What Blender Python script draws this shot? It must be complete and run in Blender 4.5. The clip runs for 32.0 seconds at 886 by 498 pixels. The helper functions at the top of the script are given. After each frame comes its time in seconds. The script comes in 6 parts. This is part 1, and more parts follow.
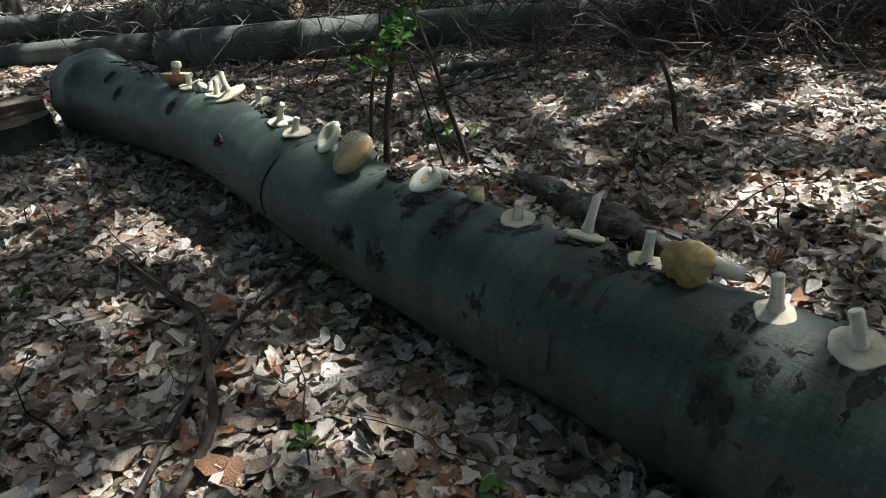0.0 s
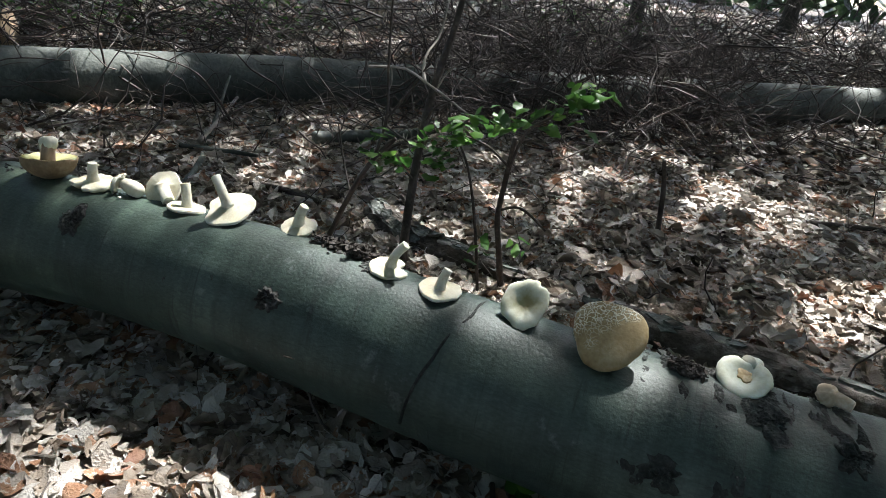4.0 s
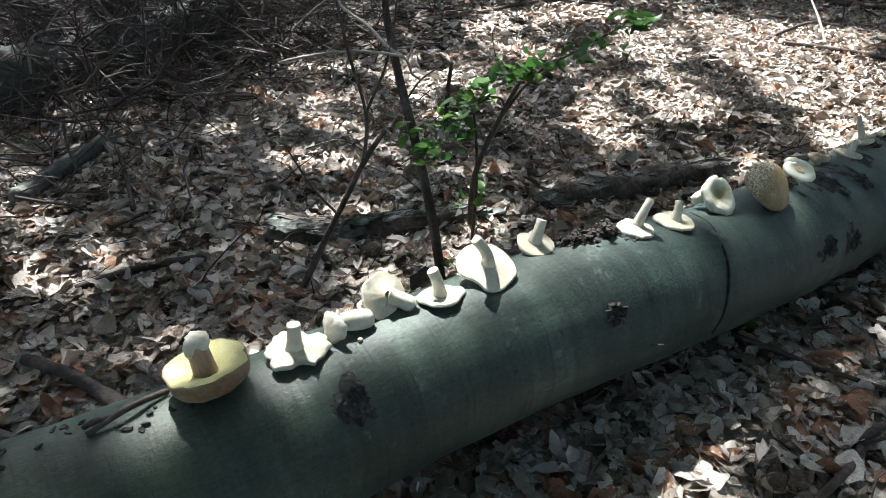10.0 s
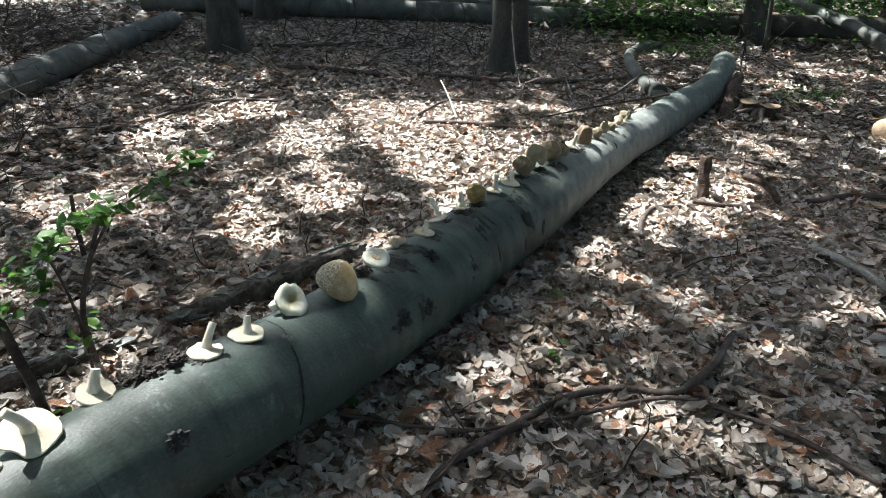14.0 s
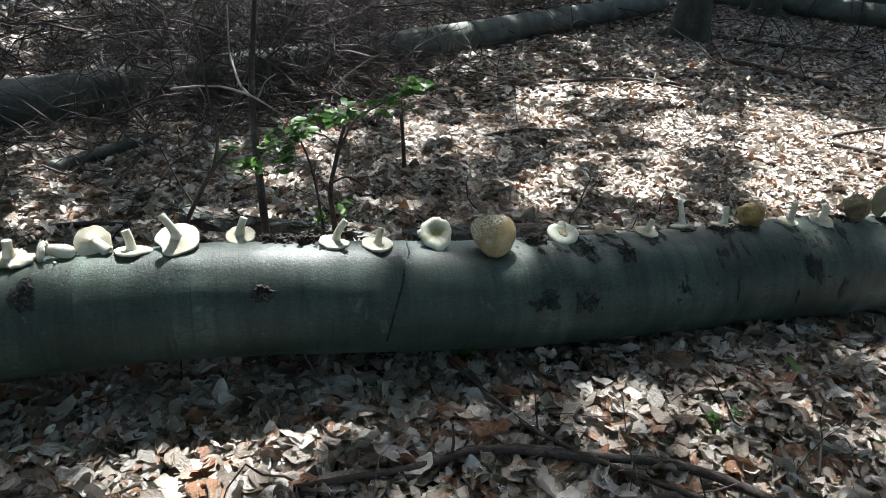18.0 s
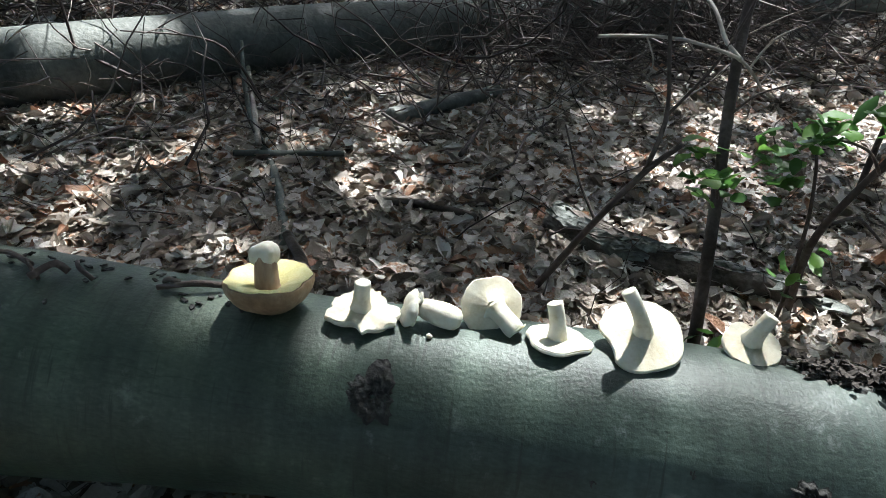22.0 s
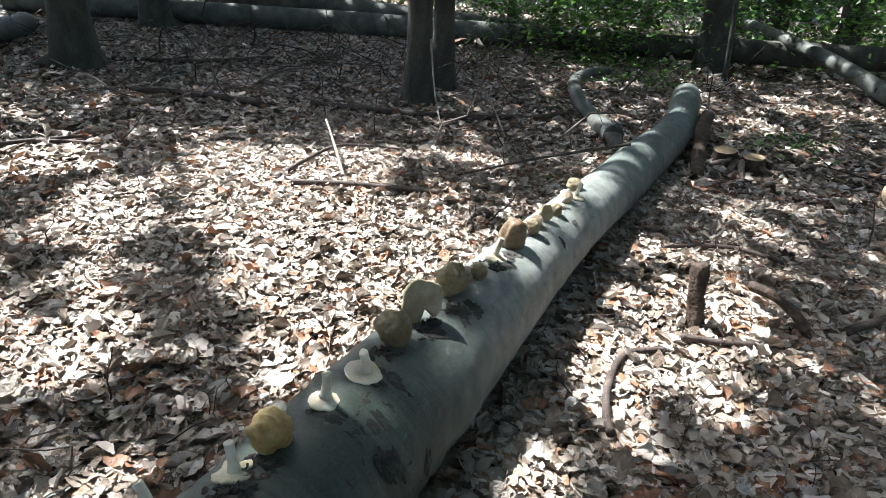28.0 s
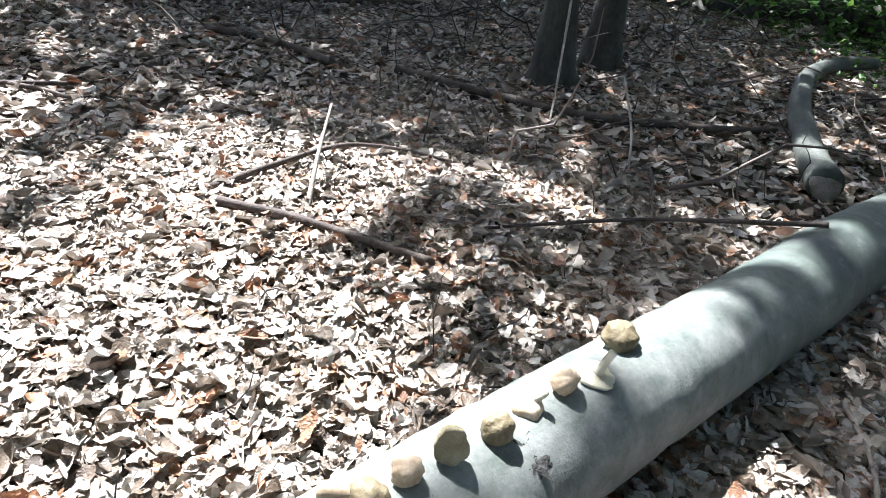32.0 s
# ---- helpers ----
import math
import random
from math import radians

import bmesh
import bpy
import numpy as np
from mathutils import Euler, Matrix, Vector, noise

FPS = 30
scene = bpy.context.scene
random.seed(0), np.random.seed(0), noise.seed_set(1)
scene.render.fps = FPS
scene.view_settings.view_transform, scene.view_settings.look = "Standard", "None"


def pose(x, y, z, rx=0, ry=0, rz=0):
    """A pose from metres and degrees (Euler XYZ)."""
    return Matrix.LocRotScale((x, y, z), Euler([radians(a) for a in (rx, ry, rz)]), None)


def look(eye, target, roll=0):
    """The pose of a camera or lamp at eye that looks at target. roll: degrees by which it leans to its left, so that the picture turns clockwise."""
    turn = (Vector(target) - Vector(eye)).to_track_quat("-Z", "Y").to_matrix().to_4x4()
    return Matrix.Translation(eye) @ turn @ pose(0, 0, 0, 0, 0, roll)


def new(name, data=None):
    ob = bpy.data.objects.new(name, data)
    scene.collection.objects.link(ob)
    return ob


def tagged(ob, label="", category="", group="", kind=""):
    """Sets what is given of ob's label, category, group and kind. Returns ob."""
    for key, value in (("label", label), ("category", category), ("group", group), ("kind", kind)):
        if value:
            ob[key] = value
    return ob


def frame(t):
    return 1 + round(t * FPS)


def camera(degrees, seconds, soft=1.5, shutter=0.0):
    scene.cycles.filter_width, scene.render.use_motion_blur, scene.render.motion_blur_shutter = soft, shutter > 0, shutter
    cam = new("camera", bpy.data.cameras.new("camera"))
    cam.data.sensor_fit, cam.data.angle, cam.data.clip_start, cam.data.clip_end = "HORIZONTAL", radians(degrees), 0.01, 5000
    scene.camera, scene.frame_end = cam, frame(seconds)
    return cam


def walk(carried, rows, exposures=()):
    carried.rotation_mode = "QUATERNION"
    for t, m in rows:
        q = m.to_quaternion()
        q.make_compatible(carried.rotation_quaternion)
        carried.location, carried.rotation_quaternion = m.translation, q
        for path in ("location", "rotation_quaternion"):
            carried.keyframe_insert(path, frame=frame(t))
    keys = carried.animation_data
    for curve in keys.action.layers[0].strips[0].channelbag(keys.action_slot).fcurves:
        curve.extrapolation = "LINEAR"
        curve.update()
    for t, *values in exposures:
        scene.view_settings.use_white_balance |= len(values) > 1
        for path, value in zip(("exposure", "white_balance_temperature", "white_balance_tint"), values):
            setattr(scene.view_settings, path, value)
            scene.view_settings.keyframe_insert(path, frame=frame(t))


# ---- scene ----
# ---------------- camera and walk ----------------
cam = camera(67.9, 32.0, soft=0.8)
PATH = [
    (0, (2.978, -1.045, 0.991), (1.605, 0.086, 0.078), -4.6),
    (0.5, (2.935, -1.047, 0.986), (1.55, 0.063, 0.065), -4.4),
    (1, (2.836, -0.989, 1.004), (1.433, 0.087, 0.07), -2.5),
    (1.5, (2.671, -0.922, 0.999), (1.256, 0.148, 0.076), -1.8),
    (2, (2.501, -0.951, 1.023), (1.066, 0.159, 0.181), -1.0),
    (2.5, (2.243, -1.059, 1.04), (1.052, 0.312, 0.203), 1.2),
    (4.5, (1.215, -1.253, 1.03), (0.755, 0.513, 0.212), 6.7),
    (5, (0.98, -1.222, 1.024), (0.579, 0.53, 0.146), 4.7),
    (5.5, (0.712, -1.063, 0.996), (0.395, 0.705, 0.117), 2.9),
    (6, (0.496, -0.966, 1.03), (0.141, 0.786, 0.134), 2.4),
    (6.5, (0.236, -0.882, 1.035), (0.189, 0.903, 0.135), 1.3),
    (7, (0.11, -0.783, 1.018), (0.251, 0.986, 0.094), 2.7),
    (7.5, (0.021, -0.644, 0.959), (0.391, 1.07, -0.003), 4.1),
    (8, (-0.048, -0.619, 0.984), (0.562, 0.983, -0.047), 4.9),
    (8.5, (-0.126, -0.648, 1.016), (0.863, 0.781, 0.025), 6.9),
    (9, (-0.175, -0.688, 1.061), (0.927, 0.681, 0.107), 4.8),
    (9.5, (-0.208, -0.757, 1.082), (0.906, 0.593, 0.115), 2.1),
    (10, (-0.174, -0.879, 1.109), (0.847, 0.525, 0.116), 0.9),
    (10.5, (-0.146, -1.035, 1.183), (0.783, 0.419, 0.172), -2.3),
    (11, (-0.15, -1.155, 1.241), (0.808, 0.331, 0.306), -3.0),
    (11.5, (-0.097, -1.265, 1.27), (1.021, 0.133, 0.377), -1.4),
    (12, (-0.092, -1.336, 1.284), (1.182, -0.057, 0.425), -0.7),
    (12.5, (-0.083, -1.376, 1.289), (1.26, -0.154, 0.451), -0.9),
    (13, (-0.048, -1.364, 1.289), (1.368, -0.222, 0.459), -1.0),
    (13.5, (0.018, -1.303, 1.331), (1.522, -0.274, 0.508), -0.4),
    (14, (0.071, -1.307, 1.309), (1.636, -0.358, 0.502), -0.3),
    (14.5, (0.181, -1.498, 1.287), (1.629, -0.401, 0.45), -1.4),
    (16.5, (0.706, -1.668, 1.252), (1.817, -0.258, 0.371), 0.7),
    (17, (0.781, -1.765, 1.206), (1.584, -0.135, 0.371), 2.1),
    (17.5, (0.777, -1.79, 1.209), (1.437, -0.103, 0.363), 2.2),
    (18, (0.76, -1.795, 1.212), (1.302, -0.069, 0.36), 3.2),
    (18.5, (0.737, -1.787, 1.211), (1.159, -0.024, 0.367), 3.5),
    (19, (0.723, -1.785, 1.208), (1.054, 0.001, 0.373), 4.1),
    (19.5, (0.687, -1.741, 1.172), (0.963, 0.055, 0.337), 5.1),
    (20, (0.571, -1.592, 1.137), (0.73, 0.204, 0.272), 5.8),
    (20.5, (0.428, -1.414, 1.105), (0.522, 0.374, 0.213), 7.1),
    (21, (0.345, -1.287, 1.098), (0.363, 0.489, 0.177), 6.8),
    (21.5, (0.343, -1.006, 1.006), (0.265, 0.751, 0.054), 6.1),
    (22, (0.344, -0.808, 0.998), (0.16, 0.903, -0.02), 4.0),
    (22.5, (0.35, -0.641, 0.885), (0.274, 1.022, -0.224), 1.1),
    (23, (0.36, -0.49, 0.793), (0.764, 0.998, -0.481), 4.7),
    (23.5, (0.456, -0.473, 0.822), (1.239, 0.843, -0.465), 5.8),
    (24, (0.585, -0.508, 0.872), (1.645, 0.694, -0.324), 6.2),
    (24.5, (0.695, -0.563, 0.938), (1.905, 0.586, -0.164), 7.3),
    (25, (0.772, -0.629, 0.988), (2.122, 0.436, -0.033), 7.4),
    (25.5, (0.837, -0.695, 1.036), (2.32, 0.243, 0.076), 6.7),
    (26, (0.918, -0.769, 1.092), (2.487, 0.073, 0.182), 5.5),
    (26.5, (1.011, -0.808, 1.128), (2.625, -0.005, 0.262), 4.1),
    (28.5, (1.886, -0.784, 1.246), (3.546, 0.033, 0.486), 1.5),
    (29, (2.142, -0.759, 1.192), (3.792, 0.085, 0.441), 1.2),
    (29.5, (2.46, -0.697, 1.161), (4.096, 0.165, 0.399), 0.9),
    (30, (2.61, -0.699, 1.142), (4.196, 0.14, 0.257), 2.8),
    (30.5, (2.843, -0.734, 1.185), (4.319, 0.278, 0.291), 6.7),
    (31, (3.061, -0.722, 1.169), (4.429, 0.395, 0.23), 6.0),
    (31.5, (3.298, -0.645, 1.184), (4.602, 0.538, 0.236), 5.4),
    (32, (3.527, -0.622, 1.145), (4.75, 0.653, 0.208), 4.3),
]
EXPOSURES = [(0.0, 2.29, 6500, 9), (2.5, 2.46, 6500, 10), (4.5, 2.60, 6380, 9), (8.0, 2.79, 6280, 9), (12.0, 2.82, 6380, 10), (14.5, 2.84, 6450, 11), (18.0, 2.76, 6320, 9), (24.0, 2.80, 6250, 9), (26.5, 2.83, 6300, 10), (29.0, 2.93, 6400, 12), (30.5, 3.02, 6200, 13), (32.0, 3.08, 6180, 13)]
walk(cam, [(t, look(eye, target, roll)) for t, eye, target, roll in PATH], EXPOSURES)

# ---------------- world and sun ----------------
SUN_AZ, SUN_EL = radians(78.5), radians(57)
SUN = Vector((math.cos(SUN_EL) * math.cos(SUN_AZ), math.cos(SUN_EL) * math.sin(SUN_AZ), math.sin(SUN_EL)))
world = bpy.data.worlds.new("world")
scene.world = world
world.use_nodes = True
wn = world.node_tree
sky = wn.nodes.new("ShaderNodeTexSky")
sky.sky_type = "NISHITA"
sky.sun_disc = False
sky.air_density = 0.85
sky.dust_density = 2.0
sky.ozone_density = 0.5
sky.sun_elevation = SUN_EL
sky.sun_rotation = radians(90) - SUN_AZ
wn.links.new(sky.outputs[0], wn.nodes["Background"].inputs[0])
wn.nodes["Background"].inputs[1].default_value = 0.15
sun_data = bpy.data.lights.new("sun", "SUN")
sun_data.energy = 2.85
sun_data.angle = radians(0.55)
sun_data.color = (1.0, 0.995, 0.97)
sun = new("sun", sun_data)
sun.matrix_world = look(SUN * 50, (0, 0, 0))


# ---------------- materials ----------------
def material(name, stops, scale=8.0, fine=60.0, rough=0.7, bump=0.3, bump_scale=None, stretch=(1, 1, 1), island=0.0, rnd=0.0, trans=0.0, spec=0.4, dist=0.01):
    """Colour from two noises (and each piece's own random value), fine relief from the smaller one."""
    m = bpy.data.materials.new(name)
    m.use_nodes = True
    nt = m.node_tree
    N, L = nt.nodes, nt.links
    b = N["Principled BSDF"]
    co = N.new("ShaderNodeTexCoord")
    mp = N.new("ShaderNodeMapping")
    mp.inputs["Scale"].default_value = stretch
    L.new(co.outputs["Object"], mp.inputs[0])
    n1 = N.new("ShaderNodeTexNoise")
    n1.inputs["Scale"].default_value = scale
    n1.inputs["Detail"].default_value = 6
    n2 = N.new("ShaderNodeTexNoise")
    n2.inputs["Scale"].default_value = fine
    n2.inputs["Detail"].default_value = 5
    for n in (n1, n2):
        L.new(mp.outputs[0], n.inputs["Vector"])
    mix = N.new("ShaderNodeMix")
    mix.inputs[0].default_value = 0.35
    L.new(n1.outputs[0], mix.inputs[2])
    L.new(n2.outputs[0], mix.inputs[3])
    val = mix.outputs[0]
    if island or rnd:
        g = N.new("ShaderNodeNewGeometry") if island else N.new("ShaderNodeObjectInfo")
        out = g.outputs["Random Per Island"] if island else g.outputs["Random"]
        mx = N.new("ShaderNodeMix")
        mx.inputs[0].default_value = island or rnd
        L.new(val, mx.inputs[2])
        L.new(out, mx.inputs[3])
        val = mx.outputs[0]
    r = N.new("ShaderNodeValToRGB")
    e = r.color_ramp.elements
    for i, (p, c) in enumerate(stops):
        x = e[i] if i < 2 else e.new(p)
        x.position, x.color = p, (*c, 1)
    L.new(val, r.inputs[0])
    L.new(r.outputs[0], b.inputs["Base Color"])
    b.inputs["Roughness"].default_value = rough
    b.inputs["Specular IOR Level"].default_value = spec
    if bump:
        bp = N.new("ShaderNodeBump")
        bp.inputs["Strength"].default_value = bump
        bp.inputs["Distance"].default_value = dist
        L.new(n2.outputs[0], bp.inputs["Height"])
        L.new(bp.outputs[0], b.inputs["Normal"])
    if trans:
        t = N.new("ShaderNodeBsdfTranslucent")
        L.new(r.outputs[0], t.inputs[0])
        ms = N.new("ShaderNodeMixShader")
        ms.inputs[0].default_value = trans
        L.new(b.outputs[0], ms.inputs[1])
        L.new(t.outputs[0], ms.inputs[2])
        L.new(ms.outputs[0], N["Material Output"].inputs[0])
    return m


LEAF_STOPS = [(0.1, (0.045, 0.032, 0.024)), (0.2, (0.124, 0.092, 0.067)), (0.34, (0.262, 0.212, 0.165)), (0.48, (0.374, 0.325, 0.275)), (0.6, (0.49, 0.445, 0.395)), (0.715, (0.6, 0.57, 0.53)), (0.75, (0.34, 0.195, 0.115)), (0.88, (0.21, 0.095, 0.055))]
M_LEAF = material("dry_beech_leaf", LEAF_STOPS, 38, 170, 0.42, 0.9, island=0.62, trans=0.10, dist=0.004)


def add_veins(m):
    """A pale midrib with side ribs along the leaf's own length, as colour and relief."""
    N, L = m.node_tree.nodes, m.node_tree.links
    uv = N.new("ShaderNodeUVMap")
    sp = N.new("ShaderNodeSeparateXYZ")
    L.new(uv.outputs[0], sp.inputs[0])

    def calc(op, a, c):
        k = N.new("ShaderNodeMath")
        k.operation = op
        for i, v in enumerate((a, c)):
            if isinstance(v, float):
                k.inputs[i].default_value = v
            else:
                L.new(v, k.inputs[i])
        return k.outputs[0]
    off = calc("ABSOLUTE", calc("SUBTRACT", sp.outputs[1], 0.5), 0.0)
    side = calc("PINGPONG", calc("ADD", calc("MULTIPLY", sp.outputs[0], 9.0), calc("MULTIPLY", off, -5.0)), 0.5)
    rib = calc("LESS_THAN", off, 0.03)
    lines = calc("MAXIMUM", calc("MULTIPLY", calc("SUBTRACT", 1.0, calc("MULTIPLY", side, 4.0)), 0.6), rib)
    lines = calc("MAXIMUM", lines, 0.0)
    mx = N.new("ShaderNodeMix")
    mx.data_type, mx.blend_type = "RGBA", "MULTIPLY"
    L.new(calc("MULTIPLY", lines, 0.10), mx.inputs[0])
    L.new(N["Color Ramp"].outputs[0], mx.inputs[6])
    mx.inputs[7].default_value = (0.55, 0.5, 0.45, 1)
    L.new(mx.outputs[2], N["Principled BSDF"].inputs["Base Color"])
    b2 = N.new("ShaderNodeBump")
    b2.inputs["Strength"].default_value = 0.25
    b2.inputs["Distance"].default_value = 0.002
    L.new(lines, b2.inputs["Height"])
    L.new(N["Bump"].outputs[0], b2.inputs["Normal"])
    L.new(b2.outputs[0], N["Principled BSDF"].inputs["Normal"])


def add_patches(m):
    """Drifts where the leaves lie darker or paler together."""
    N, L = m.node_tree.nodes, m.node_tree.links
    low = N.new("ShaderNodeTexNoise")
    low.inputs["Scale"].default_value = 4.5
    low.inputs["Detail"].default_value = 4
    L.new(N["Texture Coordinate"].outputs["Object"], low.inputs["Vector"])
    shift = N.new("ShaderNodeMath")
    shift.operation = "MULTIPLY_ADD"
    shift.inputs[1].default_value, shift.inputs[2].default_value = 0.7, -0.35
    L.new(low.outputs[0], shift.inputs[0])
    total = N.new("ShaderNodeMath")
    total.operation = "ADD"
    L.new(N["Color Ramp"].inputs[0].links[0].from_socket, total.inputs[0])
    L.new(shift.outputs[0], total.inputs[1])
    L.new(total.outputs[0], N["Color Ramp"].inputs[0])


add_veins(M_LEAF)
add_patches(M_LEAF)
M_LEAF_ONE = material("dry_beech_leaf_single", LEAF_STOPS, 2.5, 12, 0.42, 0.5, rnd=0.72, trans=0.10, dist=0.04)
M_SOIL = material("leaf_mould", [(0.3, (0.025, 0.018, 0.012)), (0.5, (0.065, 0.048, 0.034)), (0.7, (0.13, 0.10, 0.075))], 18, 90, 0.9, 0.8, dist=0.02)
M_BARK_FAR = material("old_beech_bark", [(0.3, (0.025, 0.03, 0.027)), (0.5, (0.075, 0.085, 0.075)), (0.7, (0.16, 0.17, 0.148))], 4, 50, 0.65, 0.4)
M_SCAR = material("bark_scar", [(0.35, (0.012, 0.012, 0.011)), (0.55, (0.036, 0.036, 0.033)), (0.72, (0.085, 0.084, 0.078))], 30, 120, 0.8, 0.9, dist=0.006)
M_CANKER = material("bark_canker", [(0.35, (0.008, 0.010, 0.009)), (0.55, (0.026, 0.031, 0.028)), (0.72, (0.065, 0.075, 0.068))], 30, 120, 0.8, 0.9, dist=0.006)
M_CRUST = material("crumbling_bark", [(0.3, (0.012, 0.010, 0.009)), (0.5, (0.042, 0.035, 0.030)), (0.7, (0.10, 0.087, 0.077))], 25, 120, 0.9, 0.8, dist=0.006)
M_TRUNK = material("standing_trunk_bark", [(0.3, (0.018, 0.018, 0.015)), (0.5, (0.045, 0.045, 0.037)), (0.7, (0.09, 0.09, 0.072))], 6, 50, 0.8, 0.5, stretch=(1, 1, 0.5))
M_ROT = material("peeling_bark", [(0.3, (0.024, 0.019, 0.016)), (0.5, (0.088, 0.072, 0.06)), (0.62, (0.176, 0.16, 0.14)), (0.8, (0.272, 0.256, 0.232))], 14, 60, 0.85, 0.9, dist=0.01)
M_STICK = material("dead_branch", [(0.3, (0.022, 0.016, 0.013)), (0.5, (0.058, 0.043, 0.036)), (0.75, (0.15, 0.125, 0.11))], 12, 90, 0.75, 0.4)
M_PEELED = material("peeled_grey_wood", [(0.3, (0.12, 0.11, 0.10)), (0.5, (0.26, 0.25, 0.23)), (0.7, (0.45, 0.44, 0.41))], 10, 70, 0.85, 0.8, dist=0.01)
M_STUB = material("dark_broken_branch", [(0.3, (0.016, 0.011, 0.008)), (0.5, (0.05, 0.034, 0.025)), (0.7, (0.13, 0.092, 0.068))], 14, 60, 0.85, 0.8, dist=0.012)
M_PLATE = material("lichen_grey_bark_plate", [(0.3, (0.045, 0.05, 0.045)), (0.5, (0.12, 0.13, 0.118)), (0.7, (0.24, 0.26, 0.24))], 12, 70, 0.85, 0.9, dist=0.01)
M_PALE = material("weathered_stick", [(0.3, (0.16, 0.13, 0.11)), (0.6, (0.36, 0.33, 0.29)), (0.8, (0.55, 0.52, 0.47))], 12, 90, 0.7, 0.4)
M_TWIG = material("twig", [(0.2, (0.026, 0.019, 0.017)), (0.6, (0.072, 0.056, 0.05)), (0.85, (0.131, 0.109, 0.097)), (1.0, (0.237, 0.212, 0.194))], 6, 90, 0.7, 0.2, island=0.7)
M_CUT = material("sawn_wood", [(0.3, (0.17, 0.12, 0.075)), (0.5, (0.33, 0.25, 0.16)), (0.7, (0.46, 0.37, 0.26))], 10, 80, 0.8, 0.4)
M_CUT_OLD = material("weathered_sawn_wood", [(0.3, (0.043, 0.034, 0.025)), (0.5, (0.099, 0.077, 0.056)), (0.7, (0.167, 0.136, 0.102))], 12, 90, 0.85, 0.5, stretch=(1, 1, 0.4))
M_GREEN = material("beech_leaf_green", [(0.0, (0.029, 0.074, 0.018)), (0.5, (0.061, 0.156, 0.031)), (1.0, (0.139, 0.271, 0.049))], 10, 60, 0.4, 0.1, island=0.8, trans=0.45)
M_CANOPY = material("canopy_leaf", [(0.0, (0.03, 0.055, 0.025)), (0.5, (0.05, 0.09, 0.04)), (1.0, (0.09, 0.14, 0.06))], 1, 6, 0.5, 0.0, island=0.8, trans=0.28)
M_CAPW = material("greenish_white_cap", [(0.28, (0.38, 0.38, 0.25)), (0.45, (0.57, 0.585, 0.46)), (0.65, (0.66, 0.69, 0.60))], 18, 150, 0.55, 0.2, dist=0.002)
M_MOSS = material("mossy_bark", [(0.3, (0.015, 0.02, 0.012)), (0.5, (0.042, 0.052, 0.032)), (0.7, (0.10, 0.11, 0.075))], 9, 80, 0.85, 0.6)
M_WHITE = material("white_mushroom_flesh", [(0.25, (0.44, 0.38, 0.25)), (0.42, (0.60, 0.57, 0.455)), (0.7, (0.68, 0.67, 0.585))], 30, 120, 0.6, 0.4, dist=0.003)
M_GILL = material("cream_gills", [(0.3, (0.48, 0.42, 0.28)), (0.5, (0.60, 0.56, 0.43)), (0.7, (0.67, 0.645, 0.53))], 30, 200, 0.7, 0.2, dist=0.002)
M_STEMBR = material("tan_bolete_stem", [(0.3, (0.289, 0.204, 0.128)), (0.5, (0.476, 0.374, 0.264)), (0.7, (0.637, 0.578, 0.476))], 22, 150, 0.65, 0.2, dist=0.002)
M_PORES = material("yellow_pores", [(0.3, (0.44, 0.40, 0.165)), (0.5, (0.57, 0.545, 0.265)), (0.7, (0.64, 0.63, 0.37))], 30, 300, 0.75, 0.5, dist=0.002)
M_BROWN = material("brown_bolete_cap", [(0.3, (0.081, 0.05, 0.029)), (0.48, (0.149, 0.104, 0.061)), (0.65, (0.209, 0.156, 0.095)), (0.8, (0.304, 0.249, 0.183))], 16, 90, 0.65, 0.6, dist=0.006)
M_OCHRE = material("ochre_cap", [(0.3, (0.091, 0.068, 0.037)), (0.46, (0.16, 0.129, 0.074)), (0.6, (0.215, 0.184, 0.113)), (0.75, (0.307, 0.279, 0.194))], 18, 90, 0.65, 0.6, dist=0.006)
M_GOLD = material("yellow_bolete_flesh", [(0.3, (0.187, 0.119, 0.043)), (0.48, (0.306, 0.221, 0.085)), (0.62, (0.391, 0.315, 0.145)), (0.78, (0.493, 0.442, 0.281))], 22, 110, 0.6, 0.25, dist=0.003)
M_BOLETE_STEM = material("brown_bolete_stem", [(0.3, (0.20, 0.125, 0.085)), (0.5, (0.34, 0.235, 0.165)), (0.7, (0.52, 0.42, 0.32))], 24, 140, 0.65, 0.3, dist=0.002, stretch=(1, 1, 0.3))
M_BOLETE_SKIN = material("tan_bolete_skin", [(0.3, (0.16, 0.108, 0.062)), (0.5, (0.27, 0.19, 0.11)), (0.68, (0.38, 0.30, 0.20)), (0.8, (0.6, 0.55, 0.44))], 20, 110, 0.65, 0.3, dist=0.003)
M_NOTCH = material("pale_brown_pores", [(0.3, (0.169, 0.137, 0.078)), (0.5, (0.286, 0.247, 0.156)), (0.7, (0.429, 0.39, 0.28))], 26, 320, 0.8, 0.7, dist=0.002)
M_CENTRE = material("browned_cap_centre", [(0.3, (0.3, 0.19, 0.09)), (0.5, (0.5, 0.37, 0.2)), (0.7, (0.72, 0.62, 0.42))], 60, 200, 0.7, 0.3, dist=0.002)


